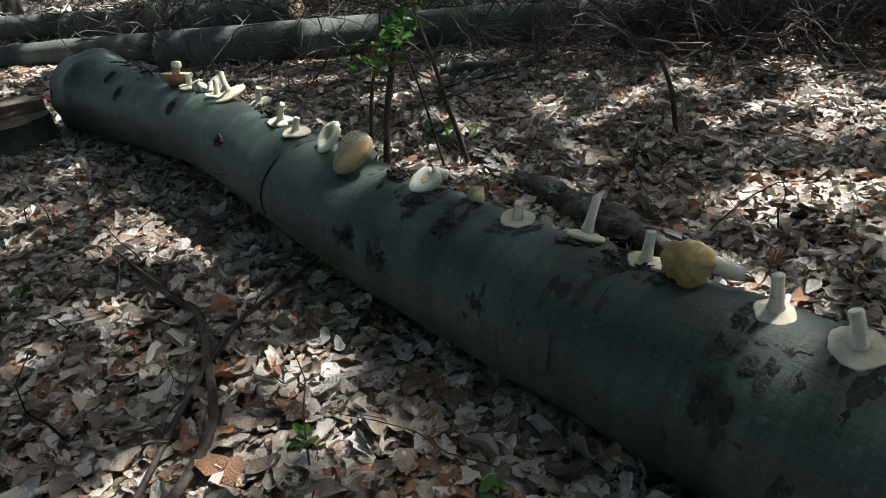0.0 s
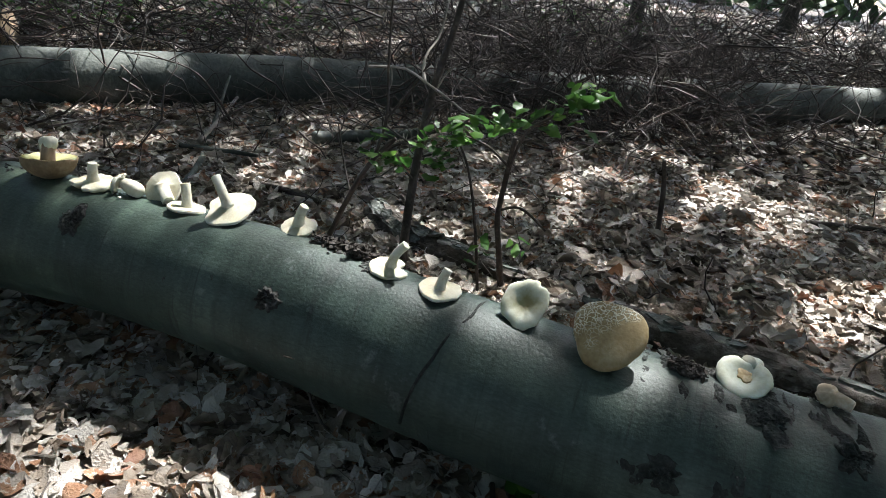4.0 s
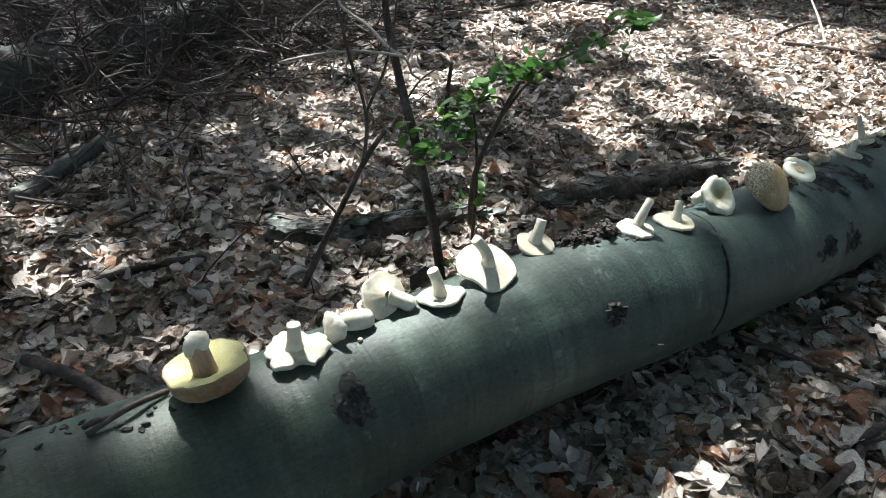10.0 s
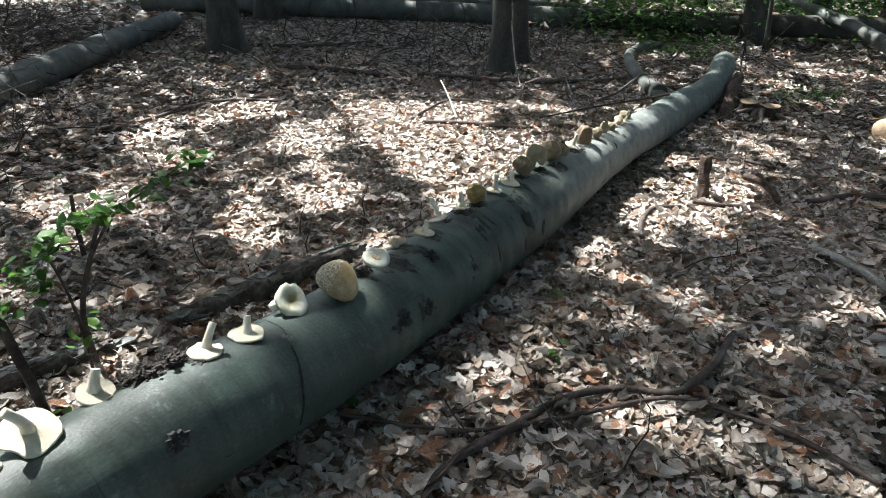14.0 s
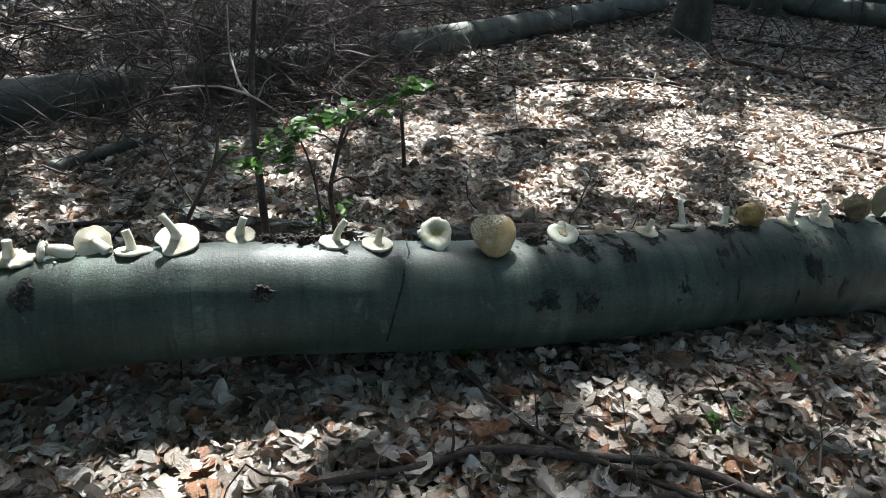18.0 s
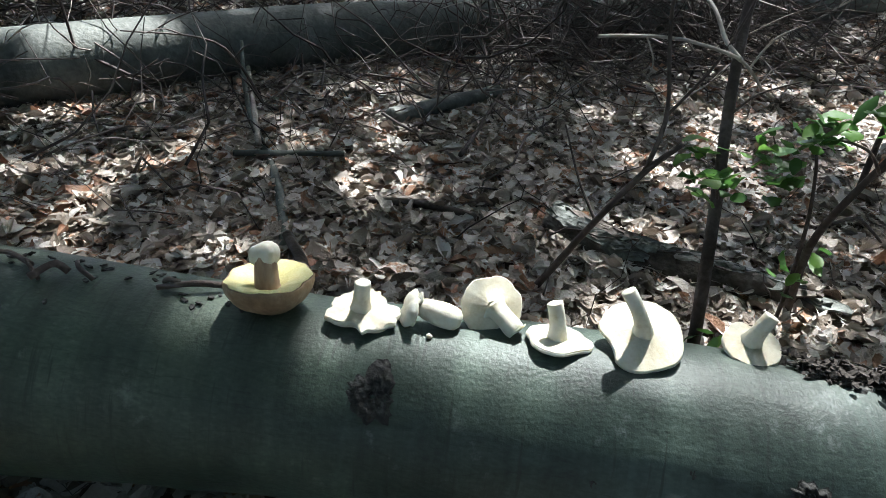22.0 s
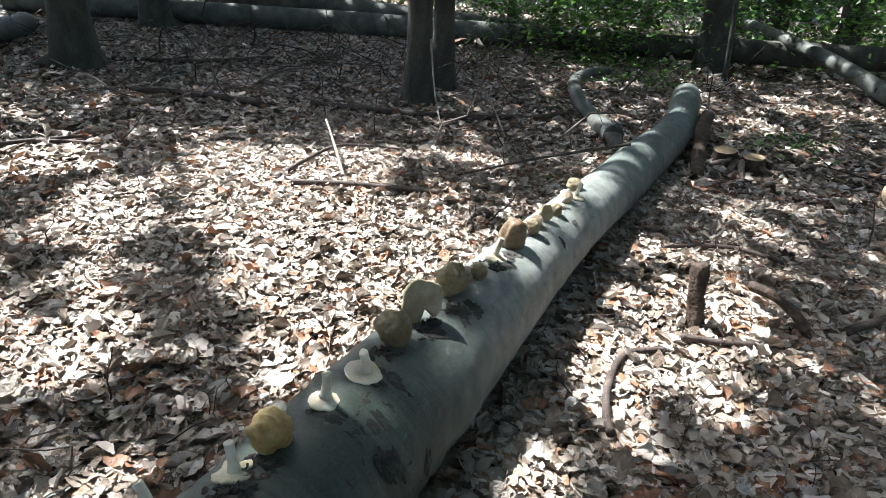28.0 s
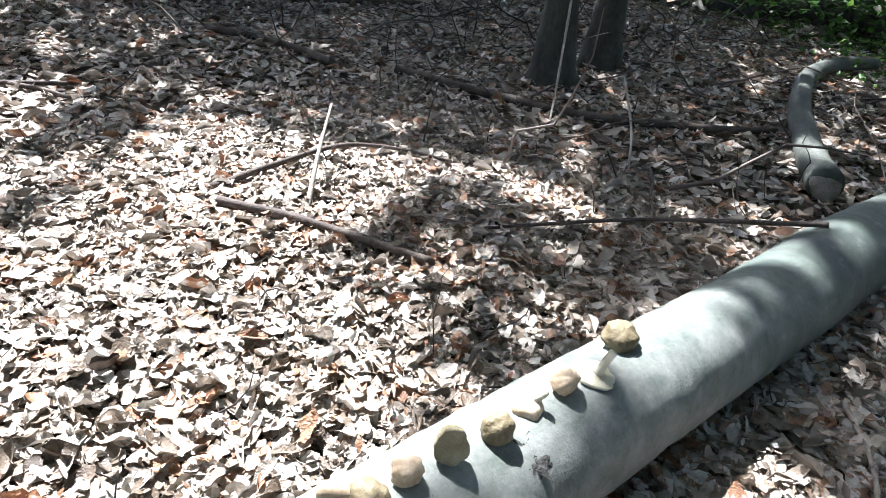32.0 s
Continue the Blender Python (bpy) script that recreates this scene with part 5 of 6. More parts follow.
stick(flat([(4.16, 3.31), (4.26, 3.16), (4.34, 2.95)]), 0.014, 0.011, DARK, seed=33)
stick(flat([(6.2, 2.72), (6.37, 2.1), (6.62, 1.49), (7.14, 1.02), (7.5, 0.8)]), 0.03, 0.02, DARK, seed=4)
stick(flat([(5.61, 4.2), (5.85, 3.67), (5.9, 3.0)]), 0.025, 0.03, DARK, seed=5)
stick(flat([(6.59, 5.64), (7.13, 4.9), (7.98, 4.61)]), 0.03, 0.02, DARK, seed=6)
stick(flat([(0.80, -0.60), (1.12, -0.59), (1.28, -0.57), (1.53, -0.65), (1.76, -0.74), (1.9, -0.88), (1.97, -1.03), (2.17, -1.1), (2.49, -1.13)], 0.024), 0.009, 0.015, "long crooked branch lying on leaves before the trunk", seed=7, n=40)
stick(flat([(1.30, -0.18), (1.41, -0.48), (1.51, -0.62), (1.67, -0.78), (1.93, -1.02), (1.98, -1.22), (1.96, -1.41), (1.87, -1.61)], 0.026), 0.006, 0.009, "thin dark branch lying on leaves", seed=8, n=36)
stick(flat([(1.21, -0.57), (1.39, -0.59), (1.56, -0.67)], 0.024), 0.008, 0.013, "thin dark branch lying on leaves", seed=9)
stick([on_ground(1.2, -0.56, 0.03), on_ground(1.18, -0.63, 0.14), on_ground(1.15, -0.70, 0.26)], 0.005, 0.002, "thin dead twig rising out of the leaves", seed=10)
stick(flat([(3.61, -1.34), (3.51, -1.49), (3.29, -1.65)], 0.024), 0.024, 0.02, "grey weathered branch lying on leaves", M_PEELED, seed=34)
stick(flat([(4.48, -1.25), (4.77, -1.46), (4.89, -1.67)], 0.024), 0.02, 0.016, DARK, seed=35)
stick(flat([(5.36, -0.36), (5.17, -0.5), (4.9, -0.6)], 0.02), 0.008, 0.006, "pale thin branch lying on leaves", M_PALE, seed=36)
stick([on_ground(-0.89, 1.95, 0.22), on_ground(-0.73, 1.60, 0.06), on_ground(-0.43, 1.09, 0.03), on_ground(-0.25, 0.68, 0.03)], 0.007, 0.018, "grey forked branch lying on leaves", M_BARK_FAR, seed=11)
stick(flat([(-0.62, 1.2), (-0.45, 1.23), (-0.25, 1.28)], 0.03), 0.012, 0.009, "short grey stick across a branch", M_BARK_FAR, seed=12)
stick(flat([(-0.16, 1.63), (0.0, 1.82), (0.23, 2.06)], 0.035), 0.034, 0.032, "short thick grey log piece on leaves", M_BARK_FAR, seed=13)
stick(flat([(0.15, 1.36), (0.2, 1.7), (0.27, 2.3)], 0.03), 0.009, 0.006, DARK, seed=14)
stick(flat([(-0.26, 0.72), (-0.18, 0.6), (-0.1, 0.42)], 0.03), 0.014, 0.02, DARK, seed=15)
stick(flat([(-0.1, 1.0), (0.1, 1.0), (0.26, 0.95)]), 0.012, 0.015, DARK, seed=16)
stick(flat([(-1.12, 2.5), (-0.8, 1.8), (-0.55, 1.25)], 0.05), 0.008, 0.012, "pale thin branch lying on leaves", M_PALE, seed=17)
stick(flat([(2.2, 2.0), (2.5, 2.1), (2.8, 2.05)]), 0.014, 0.01, DARK, seed=18)
stick(flat([(3.2, 3.3), (3.9, 3.4), (4.4, 3.2)]), 0.015, 0.012, DARK, seed=19)
stick([on_ground(5.15, 0.86, 0.03), on_ground(5.6, 0.5, 0.14), Vector((5.85, 0.12, log_top(5.85, 0.05) + 0.02)), Vector((5.92, -0.03, log_top(5.92, -0.03) + 0.012))], 0.006, 0.011, "thin branch leaning over the trunk", seed=20)
stick([on_ground(6.30, 1.52, 0.0), on_ground(6.62, 1.75, 0.2), on_ground(6.9, 1.95, 0.6)], 0.006, 0.008, "pale thin stick propped against a tree", M_PALE, seed=21)
stick([on_ground(6.21, 0.94, 0.0), on_ground(6.4, 1.08, 0.12), on_ground(6.6, 1.3, 0.3)], 0.007, 0.006, "pale thin stick standing in leaves", M_PALE, seed=22)
stick([on_ground(4.17, -0.69, -0.04), on_ground(4.19, -0.68, 0.12), on_ground(4.21, -0.67, 0.285)], 0.031, 0.032, "upright brown broken branch stub", M_STUB, "branch_stub", 14, 23)
stick([on_ground(4.54, -0.87, 0.11), on_ground(4.46, -0.97, 0.12), on_ground(4.40, -1.06, 0.085), on_ground(4.36, -1.12, 0.0)], 0.022, 0.020, "leaning brown broken branch stub", M_STUB, "branch_stub", 14, 24)
stick(flat([(4.03, -0.66), (4.09, -0.83), (4.2, -1.0)], 0.024), 0.014, 0.012, "curved dark stick lying below the stubs", seed=25)
stick(flat([(3.3, -0.56), (3.37, -0.53), (3.55, -0.49), (3.77, -0.5), (3.89, -0.62)], 0.024), 0.016, 0.012, "curved dark root lying on leaves", seed=37)
stick(flat([(4.9, -0.45), (5.1, -0.75), (5.05, -1.0)], 0.03), 0.01, 0.012, DARK, seed=26)
stick([on_ground(6.40, -0.43, 0.03), on_ground(6.75, -0.38, 0.06), on_ground(7.2, -0.34, 0.13), on_ground(7.7, -0.32, 0.20)], 0.042, 0.055, "dark rotten limb leaning under the trunk", M_STUB, "branch_stub", 16, 27)

# two sawn stubs of an old stump at the clearing's edge
st = empty("tree_stump", on_ground_pose(6.92, -0.66), "old twin stump with pale sawn tops and spreading roots", "stump")
for i, (x, y, R, h) in enumerate(((0.05, 0.11, 0.085, 0.135), (0.0, -0.09, 0.08, 0.115))):
    side_mesh, top_mesh = stump_block(R, -0.03, h, 0.3, 9.0, 3.0 + i)
    for nm, data, mat in (("stub", side_mesh, M_STUB), ("sawn_top", top_mesh, M_CUT)):
        ob = part(nm, data, mat, st, "pale orange sawn wood" if nm == "sawn_top" else "")
        ob.matrix_basis = pose(x, y, 0, 0, -8 + 4 * i, 0)
for i, a in enumerate((165, 190, 250, 20, 110)):
    d = Vector((math.cos(radians(a)), math.sin(radians(a)), 0))
    part("root", tube(smoothed([d * 0.06 + Vector((0, 0, 0.07)), d * 0.16 + Vector((0, 0, 0.045)), d * 0.32 + Vector((0, 0, -0.01))], 8), list(np.linspace(0.035, 0.014, 8)), 9, 0.3, i), M_ROT, st)
fallen("log_piece", [on_ground(6.7, -1.65, 0.09), on_ground(7.2, -1.9, 0.09)], [0.1, 0.1], "grey log piece on the leaves", M_BARK_FAR, 0.1, 16, 12, 41)


# ---------------- standing trees ----------------
def tree(x, y, r, h, lean, label, mat=M_TRUNK, seed=0.0, flare=0.6):
    t = empty("tree", pose(x, y, ground_z(x, y)), label, "tree")
    n = 26
    pts, rr = [], []
    for i in range(n):
        s = (i / (n - 1)) ** 1.6
        pts.append(Vector((lean[0] * s * h, lean[1] * s * h, -0.05 + s * h)))
        rr.append(r * (1 - 0.55 * s) * (1 + flare * math.exp(-s * h / 0.22)))
    part("trunk", tube(pts, rr, 20, 0.08, seed), mat, t)
    q = random.Random(int(seed * 7 + 1))
    for k in range(5):
        z = q.uniform(0.55, 0.95)
        p0 = Vector((lean[0] * z * h, lean[1] * z * h, z * h))
        d = Vector((q.uniform(-1, 1), q.uniform(-1, 1), 0.7)).normalized()
        part("limb", tube(smoothed([p0, p0 + d * 1.0, p0 + d * 2.2 + Vector((0, 0, 0.5))], 8), list(np.linspace(r * 0.35, 0.02, 8)), 8, 0.1, k), mat, t)
    for k in range(4):
        a = q.uniform(0, 6.3)
        d = Vector((math.cos(a), math.sin(a), 0))
        part("root", tube(smoothed([d * r * 0.7 + Vector((0, 0, 0.12)), d * r * 1.7 + Vector((0, 0, 0.02)), d * r * 2.6 - Vector((0, 0, 0.05))], 7), list(np.linspace(r * 0.4, r * 0.12, 7)), 8, 0.2, k), mat, t)
    return t


tree(6.15, 5.6, 0.21, 2.9, (0.0, 0.0), "dark standing beech tree with flared foot", seed=1)
tree(9.2, 7.9, 0.2, 11, (0.01, 0.0), "standing beech tree in shade", seed=2)
tree(7.06, 2.14, 0.11, 10, (0.01, 0.01), "slim grey beech tree with a twin beside it", M_TRUNK, 3, 0.9)
tree(7.76, 2.26, 0.105, 10, (0.0, -0.01), "slim grey beech tree, one of a close pair", M_TRUNK, 4, 0.9)
tree(11.9, 0.1, 0.19, 10, (0.0, 0.02), "dark standing tree before green undergrowth", seed=5)
tree(10.8, -0.2, 0.03, 6, (0.0, 0.03), "thin sapling trunk behind the log's tip", seed=6)
FAR_TREES = [(13.5, 10.5), (15.5, 8.2), (14.8, 6.2), (17, 5.0), (15.5, 3.6), (18, 2.2), (14.6, -0.6), (16.5, -1.8), (14.2, -2.6), (12.6, -3.1), (19, 0.4), (21, 3.5), (20, 7), (22, -2.5), (12, 13), (7, 14), (3, 12.5), (-2, 11), (-6, 9.5), (-8, 5), (-9, 1.0), (-6.5, 3.4), (0.5, 9.5), (4.5, 10.5)]
q = random.Random(8)
for i, (x, y) in enumerate(FAR_TREES):
    tree(x + q.uniform(-0.3, 0.3), y, q.uniform(0.1, 0.2), q.uniform(8, 11), (q.uniform(-0.03, 0.03), q.uniform(-0.03, 0.03)), "distant dark tree trunk in the wood", seed=10 + i, flare=0.4)


# ---------------- green shoots ----------------
def leafy(points, seed, spread=0.07, n=30, size=0.055):
    """Fresh beech leaves scattered round the outer points of some twigs."""
    q = np.random.default_rng(seed)
    P = np.array([tuple(p) for p in points])
    c = P[q.integers(0, len(P), n)] + q.normal(0, spread, (n, 3)) * np.array([1, 1, 0.6])
    return leaf_cloud(c, q.uniform(0, 6.28, n), q.normal(0.25, 0.3, n), q.normal(0, 0.4, n), size * q.uniform(0.6, 1.3, n), q.normal(0.0, 0.2, n), q.normal(0.1, 0.2, n), 4, 2)


def shoot(name, label, stems, clumps, seed, stem_mat=M_STICK, size=0.055):
    t = empty(name, pose(0, 0, 0), label, "sapling")
    for i, (pts, r0, r1) in enumerate(stems):
        n = 14
        part("stem" if i == 0 else "twig", tube(smoothed(pts, n), list(np.linspace(r0, r1, n)), 8, 0.2, seed + i), stem_mat, t)
    for i, (pts, spread, n) in enumerate(clumps):
        V, F = leafy([Vector(p) for p in pts], seed * 10 + i, spread, n, size)
        ob = big_mesh("foliage", V, F, M_GREEN)
        ob.parent = t
    return t


shoot("sapling", "thin bare dark sapling with a few green leaves by the trunk",
      [([(0.81, 0.47, 0.0), (0.798, 0.50, 0.2), (0.788, 0.55, 0.38), (0.78, 0.62, 0.56), (0.785, 0.70, 0.72), (0.80, 0.75, 0.84), (0.84, 0.82, 1.2), (0.86, 0.9, 1.6)], 0.016, 0.008),
       ([(0.787, 0.55, 0.40), (0.76, 0.50, 0.45), (0.72, 0.44, 0.49)], 0.004, 0.002),
       ([(0.78, 0.62, 0.56), (0.82, 0.6, 0.62), (0.89, 0.58, 0.66)], 0.003, 0.0015)],
      [([(0.735, 0.45, 0.478), (0.70, 0.43, 0.50), (0.77, 0.47, 0.46)], 0.026, 16), ([(0.72, 0.44, 0.53)], 0.03, 6), ([(0.80, 0.45, 0.07), (0.83, 0.44, 0.1)], 0.025, 8)], 3, size=0.05)
shoot("sapling", "young beech shoot with fresh green leaves behind the trunk",
      [([(1.09, 0.70, 0.0), (1.06, 0.66, 0.2), (1.05, 0.62, 0.32), (1.07, 0.56, 0.47), (1.09, 0.5, 0.6)], 0.012, 0.006),
       ([(1.03, 0.62, 0.0), (1.01, 0.58, 0.2), (0.985, 0.55, 0.37), (0.955, 0.53, 0.49), (0.93, 0.51, 0.55)], 0.006, 0.003),
       ([(1.07, 0.56, 0.47), (1.12, 0.47, 0.62), (1.2, 0.38, 0.70), (1.28, 0.31, 0.765)], 0.005, 0.002),
       ([(1.08, 0.54, 0.5), (1.02, 0.5, 0.56), (0.95, 0.49, 0.58)], 0.004, 0.002),
       ([(1.06, 0.60, 0.35), (1.12, 0.62, 0.36), (1.2, 0.64, 0.30)], 0.005, 0.003)],
      [([(0.86, 0.50, 0.54), (0.90, 0.51, 0.55), (0.885, 0.49, 0.50)], 0.032, 34), ([(0.94, 0.49, 0.60), (0.98, 0.49, 0.60), (0.90, 0.5, 0.60)], 0.028, 20), ([(1.03, 0.46, 0.64), (1.08, 0.45, 0.64), (1.12, 0.42, 0.66)], 0.028, 30), ([(1.17, 0.38, 0.69), (1.22, 0.35, 0.72)], 0.024, 14), ([(1.26, 0.31, 0.76), (1.31, 0.29, 0.785)], 0.024, 18), ([(1.09, 0.7, 0.2), (1.12, 0.7, 0.18), (0.99, 0.6, 0.2)], 0.03, 9)], 5, size=0.05)
shoot("bare_branch", "bare dark branch forking up out of the leaves",
      [([(0.44, 0.66, 0.05), (0.55, 0.616, 0.28), (0.63, 0.60, 0.42), (0.70, 0.6, 0.50)], 0.010, 0.006),
       ([(0.63, 0.60, 0.42), (0.655, 0.62, 0.55), (0.63, 0.66, 0.72), (0.61, 0.7, 0.95)], 0.006, 0.003),
       ([(0.655, 0.62, 0.55), (0.74, 0.64, 0.68), (0.80, 0.68, 0.84)], 0.004, 0.002),
       ([(0.55, 0.616, 0.28), (0.5, 0.66, 0.36), (0.45, 0.70, 0.48)], 0.004, 0.002)], [], 61)
shoot("bare_branch", "pale thin forked twig hanging in the saplings",
      [([(0.50, 0.80, 0.665), (0.559, 0.783, 0.676), (0.66, 0.71, 0.695), (0.735, 0.64, 0.692), (0.772, 0.613, 0.683), (0.82, 0.66, 0.645), (0.861, 0.71, 0.604), (0.9, 0.73, 0.58)], 0.0042, 0.003),
       ([(0.772, 0.613, 0.683), (0.745, 0.66, 0.71), (0.73, 0.72, 0.75), (0.715, 0.87, 0.80), (0.72, 0.92, 0.95)], 0.0052, 0.003),
       ([(0.80, 0.64, 0.66), (0.83, 0.64, 0.72), (0.87, 0.64, 0.75)], 0.003, 0.0015),
       ([(0.6, 0.755, 0.685), (0.62, 0.72, 0.64), (0.61, 0.7, 0.6)], 0.0025, 0.0012)], [], 62, M_PALE)
stick([on_ground(1.55, 1.48, 0), on_ground(1.53, 1.45, 0.2), on_ground(1.50, 1.38, 0.36)], 0.012, 0.008, "short dead stem standing in leaves", seed=31)
for i, (x, y) in enumerate([(1.36, -0.16), (0.75, -0.9), (2.35, -0.45), (1.95, -0.62)]):
    shoot("seedling", "tiny green seedling among dry leaves", [([(x, y, ground_z(x, y)), (x + 0.01, y, ground_z(x, y) + 0.05)], 0.002, 0.001)], [([(x, y, ground_z(x, y) + 0.05)], 0.02, 5)], 40 + i, size=0.04)


# ---------------- brushwood ----------------
def twigs(n, x0, x1, y_of, width, height, seed, length=0.7, thick=0.006, inside=None):
    """Heaps of thin crooked twigs as one mesh."""
    q = np.random.default_rng(seed)
    VV, FF = [], []
    base = 0
    seg, sides = 6, 4
    for _ in range(n):
        x = q.uniform(x0, x1)
        y = y_of(x) + q.normal(0, width)
        L = length * q.uniform(0.4, 1.5)
        r = thick * q.uniform(0.35, 1.0) ** 1.5
        d = q.normal(0, 1, 3) * np.array([1, 1, 0.55])
        d /= np.linalg.norm(d)
        p = np.array([x, y, ground_z(x, y) + abs(q.normal(0, height))])
        pts = []
        for s in range(seg):
            pts.append(p.copy())
            d = d + q.normal(0, 0.36, 3)
            d /= np.linalg.norm(d)
            p = p + d * L / (seg - 1)
            p[2] = max(p[2], ground_z(p[0], p[1]) + 0.01)
        pts = np.array(pts)
        dd = np.gradient(pts, axis=0)
        dd /= np.linalg.norm(dd, axis=1)[:, None] + 1e-9
        u = np.cross(dd, np.array([0.3, 0.2, 1.0]))
        u /= np.linalg.norm(u, axis=1)[:, None] + 1e-9
        w = np.cross(dd, u)
        rr = r * np.linspace(1, 0.35, seg)[:, None]
        ring = np.stack([pts + rr * (u * math.cos(a) + w * math.sin(a)) for a in (0, math.pi / 2, math.pi, 1.5 * math.pi)], 1)
        VV.append(ring.reshape(-1, 3))
        I = base + np.arange(seg * sides).reshape(seg, sides)
        J = np.roll(I, -1, axis=1)
        FF.append(np.stack([I[:-1], J[:-1], J[1:], I[1:]], -1).reshape(-1, 4))
        base += seg * sides
    return np.concatenate(VV), np.concatenate(FF)


def far_log_y(x):
    return lerp_table(x, [-5.8, -3.2, -1.98, -0.8, 0.0, 1.85, 3.2, 5.0, 7.2], [-0.2, 0.75, 1.46, 2.47, 2.93, 4.05, 5.03, 6.3, 7.95])


def brush(label, *args, category="brushwood", **kw):
    V, F = twigs(*args, **kw)
    return tagged(big_mesh("brushwood", V, F, M_TWIG), label, category, kind="stuff")


brush("dense heap of thin dead twigs over the second trunk", 2800, 0.0, 1.9, lambda x: far_log_y(x) + 0.1, 0.5, 0.28, 1, 0.58, 0.006)
q = random.Random(77)
for i in range(34):
    x = q.uniform(-1.9, 2.4)
    y = far_log_y(x) + q.uniform(-0.95, 0.35)
    a = q.uniform(0, 2 * math.pi)
    run, rise = q.uniform(0.35, 0.8), q.uniform(0.05, 0.5)
    p0 = Vector((x, y, ground_z(x, y) + 0.02))
    p1 = p0 + Vector((math.cos(a) * run * 0.5 + q.uniform(-0.1, 0.1), math.sin(a) * run * 0.5 + q.uniform(-0.1, 0.1), rise * 0.6 + q.uniform(0, 0.1)))
    p2 = p0 + Vector((math.cos(a) * run, math.sin(a) * run, rise))
    p2.z = max(p2.z, ground_z(p2.x, p2.y) + 0.03)
    r = q.uniform(0.004, 0.0095)
    b = empty("dead_branch", pose(0, 0, 0), "thin grey dead branch sticking out of the brushwood", "branch", "dead branches in the brushwood")
    main = smoothed([p0, p1, p2], 14)
    part("stem", tube(main, list(np.linspace(r, r * 0.35, 14)), 6, 0.25, i), M_TWIG if i % 3 else M_PALE, b)
    for k in (5, 9):
        e = main[k] + Vector((q.uniform(-0.2, 0.2), q.uniform(-0.2, 0.2), q.uniform(0.0, 0.18)))
        part("twig", tube(smoothed([main[k], main[k].lerp(e, 0.5) + Vector((0, 0, 0.02)), e], 8), list(np.linspace(r * 0.5, r * 0.2, 8)), 5, 0.2, i + k), M_TWIG if i % 3 else M_PALE, b)

brush("brown brushwood behind the second trunk", 3600, -6, 5.5, lambda x: far_log_y(x) + 1.7, 0.8, 0.30, 2, 0.7, 0.008)
brush("thin dead twigs sticking up before the second trunk", 700, -2.2, 2.8, lambda x: far_log_y(x) - 0.7, 0.45, 0.10, 3, 0.6, 0.006)
brush("small dead twigs among the leaves", 1000, -1.5, 7.5, lambda x: 1.3, 1.2, 0.008, 4, 0.26, 0.0045, category="twigs")
brush("small dead twigs before the trunk", 200, -0.8, 6.0, lambda x: -0.75, 0.3, 0.008, 5, 0.26, 0.0045, category="twigs")
brush("dead twigs on the far leaves", 900, 5.5, 14, lambda x: 4.5, 2.6, 0.03, 6, 0.8, 0.011, category="twigs")


# ---------------- undergrowth and canopy ----------------
def green_mass(name, n, centre, spread, size, seed, label):
    q = np.random.default_rng(seed)
    c = np.array(centre)[q.integers(0, len(centre), n)] + q.normal(0, 1, (n, 3)) * np.array(spread)
    c[:, 2] = np.maximum(c[:, 2], 0.15)
    V, F = leaf_cloud(c, q.uniform(0, 6.28, n), q.normal(0.2, 0.35, n), q.normal(0, 0.4, n), size * q.uniform(0.6, 1.3, n), q.normal(0, 0.2, n), q.normal(0.1, 0.2, n), 2, 2)
    return tagged(big_mesh(name, V, F, M_GREEN), label, "undergrowth", kind="stuff")


green_mass("undergrowth", 5200, [(11.4, 2.3, 0.9), (12.0, 1.2, 1.1), (12.6, 3.4, 1.0), (11.2, 1.6, 0.5)], (0.5, 0.7, 0.5), 0.085, 1, "fresh green beech undergrowth at the end of the log")
green_mass("undergrowth", 6500, [(13.5, -0.8, 0.9), (14.5, -2.8, 1.0), (15, 1.5, 1.3), (14, -1.8, 0.6), (13.4, -3.6, 0.9)], (0.8, 1.0, 0.7), 0.1, 2, "green beech undergrowth between dark trunks")
green_mass("undergrowth", 9000, [(18, 3, 1.6), (20, 6, 1.8), (19, 0, 1.6), (21, 9, 2), (17.5, -3, 1.5), (17, 7.5, 1.2), (22, 4, 2.4)], (1.6, 1.8, 1.2), 0.16, 3, "distant sunlit green leaves of the wood")
green_mass("undergrowth", 1300, [(-3.6, 3.6, 0.25), (-2.4, 4.4, 0.25), (0.5, 6.6, 0.5), (-5, 3.4, 0.3)], (0.5, 0.4, 0.2), 0.07, 4, "low green shoots behind the fallen trunks")
green_mass("undergrowth", 300, [(9.6, 0.9, 0.15), (9.2, 0.3, 0.2), (7.1, -1.02, 0.06)], (0.22, 0.16, 0.05), 0.05, 5, "low green plants by the log's tip")

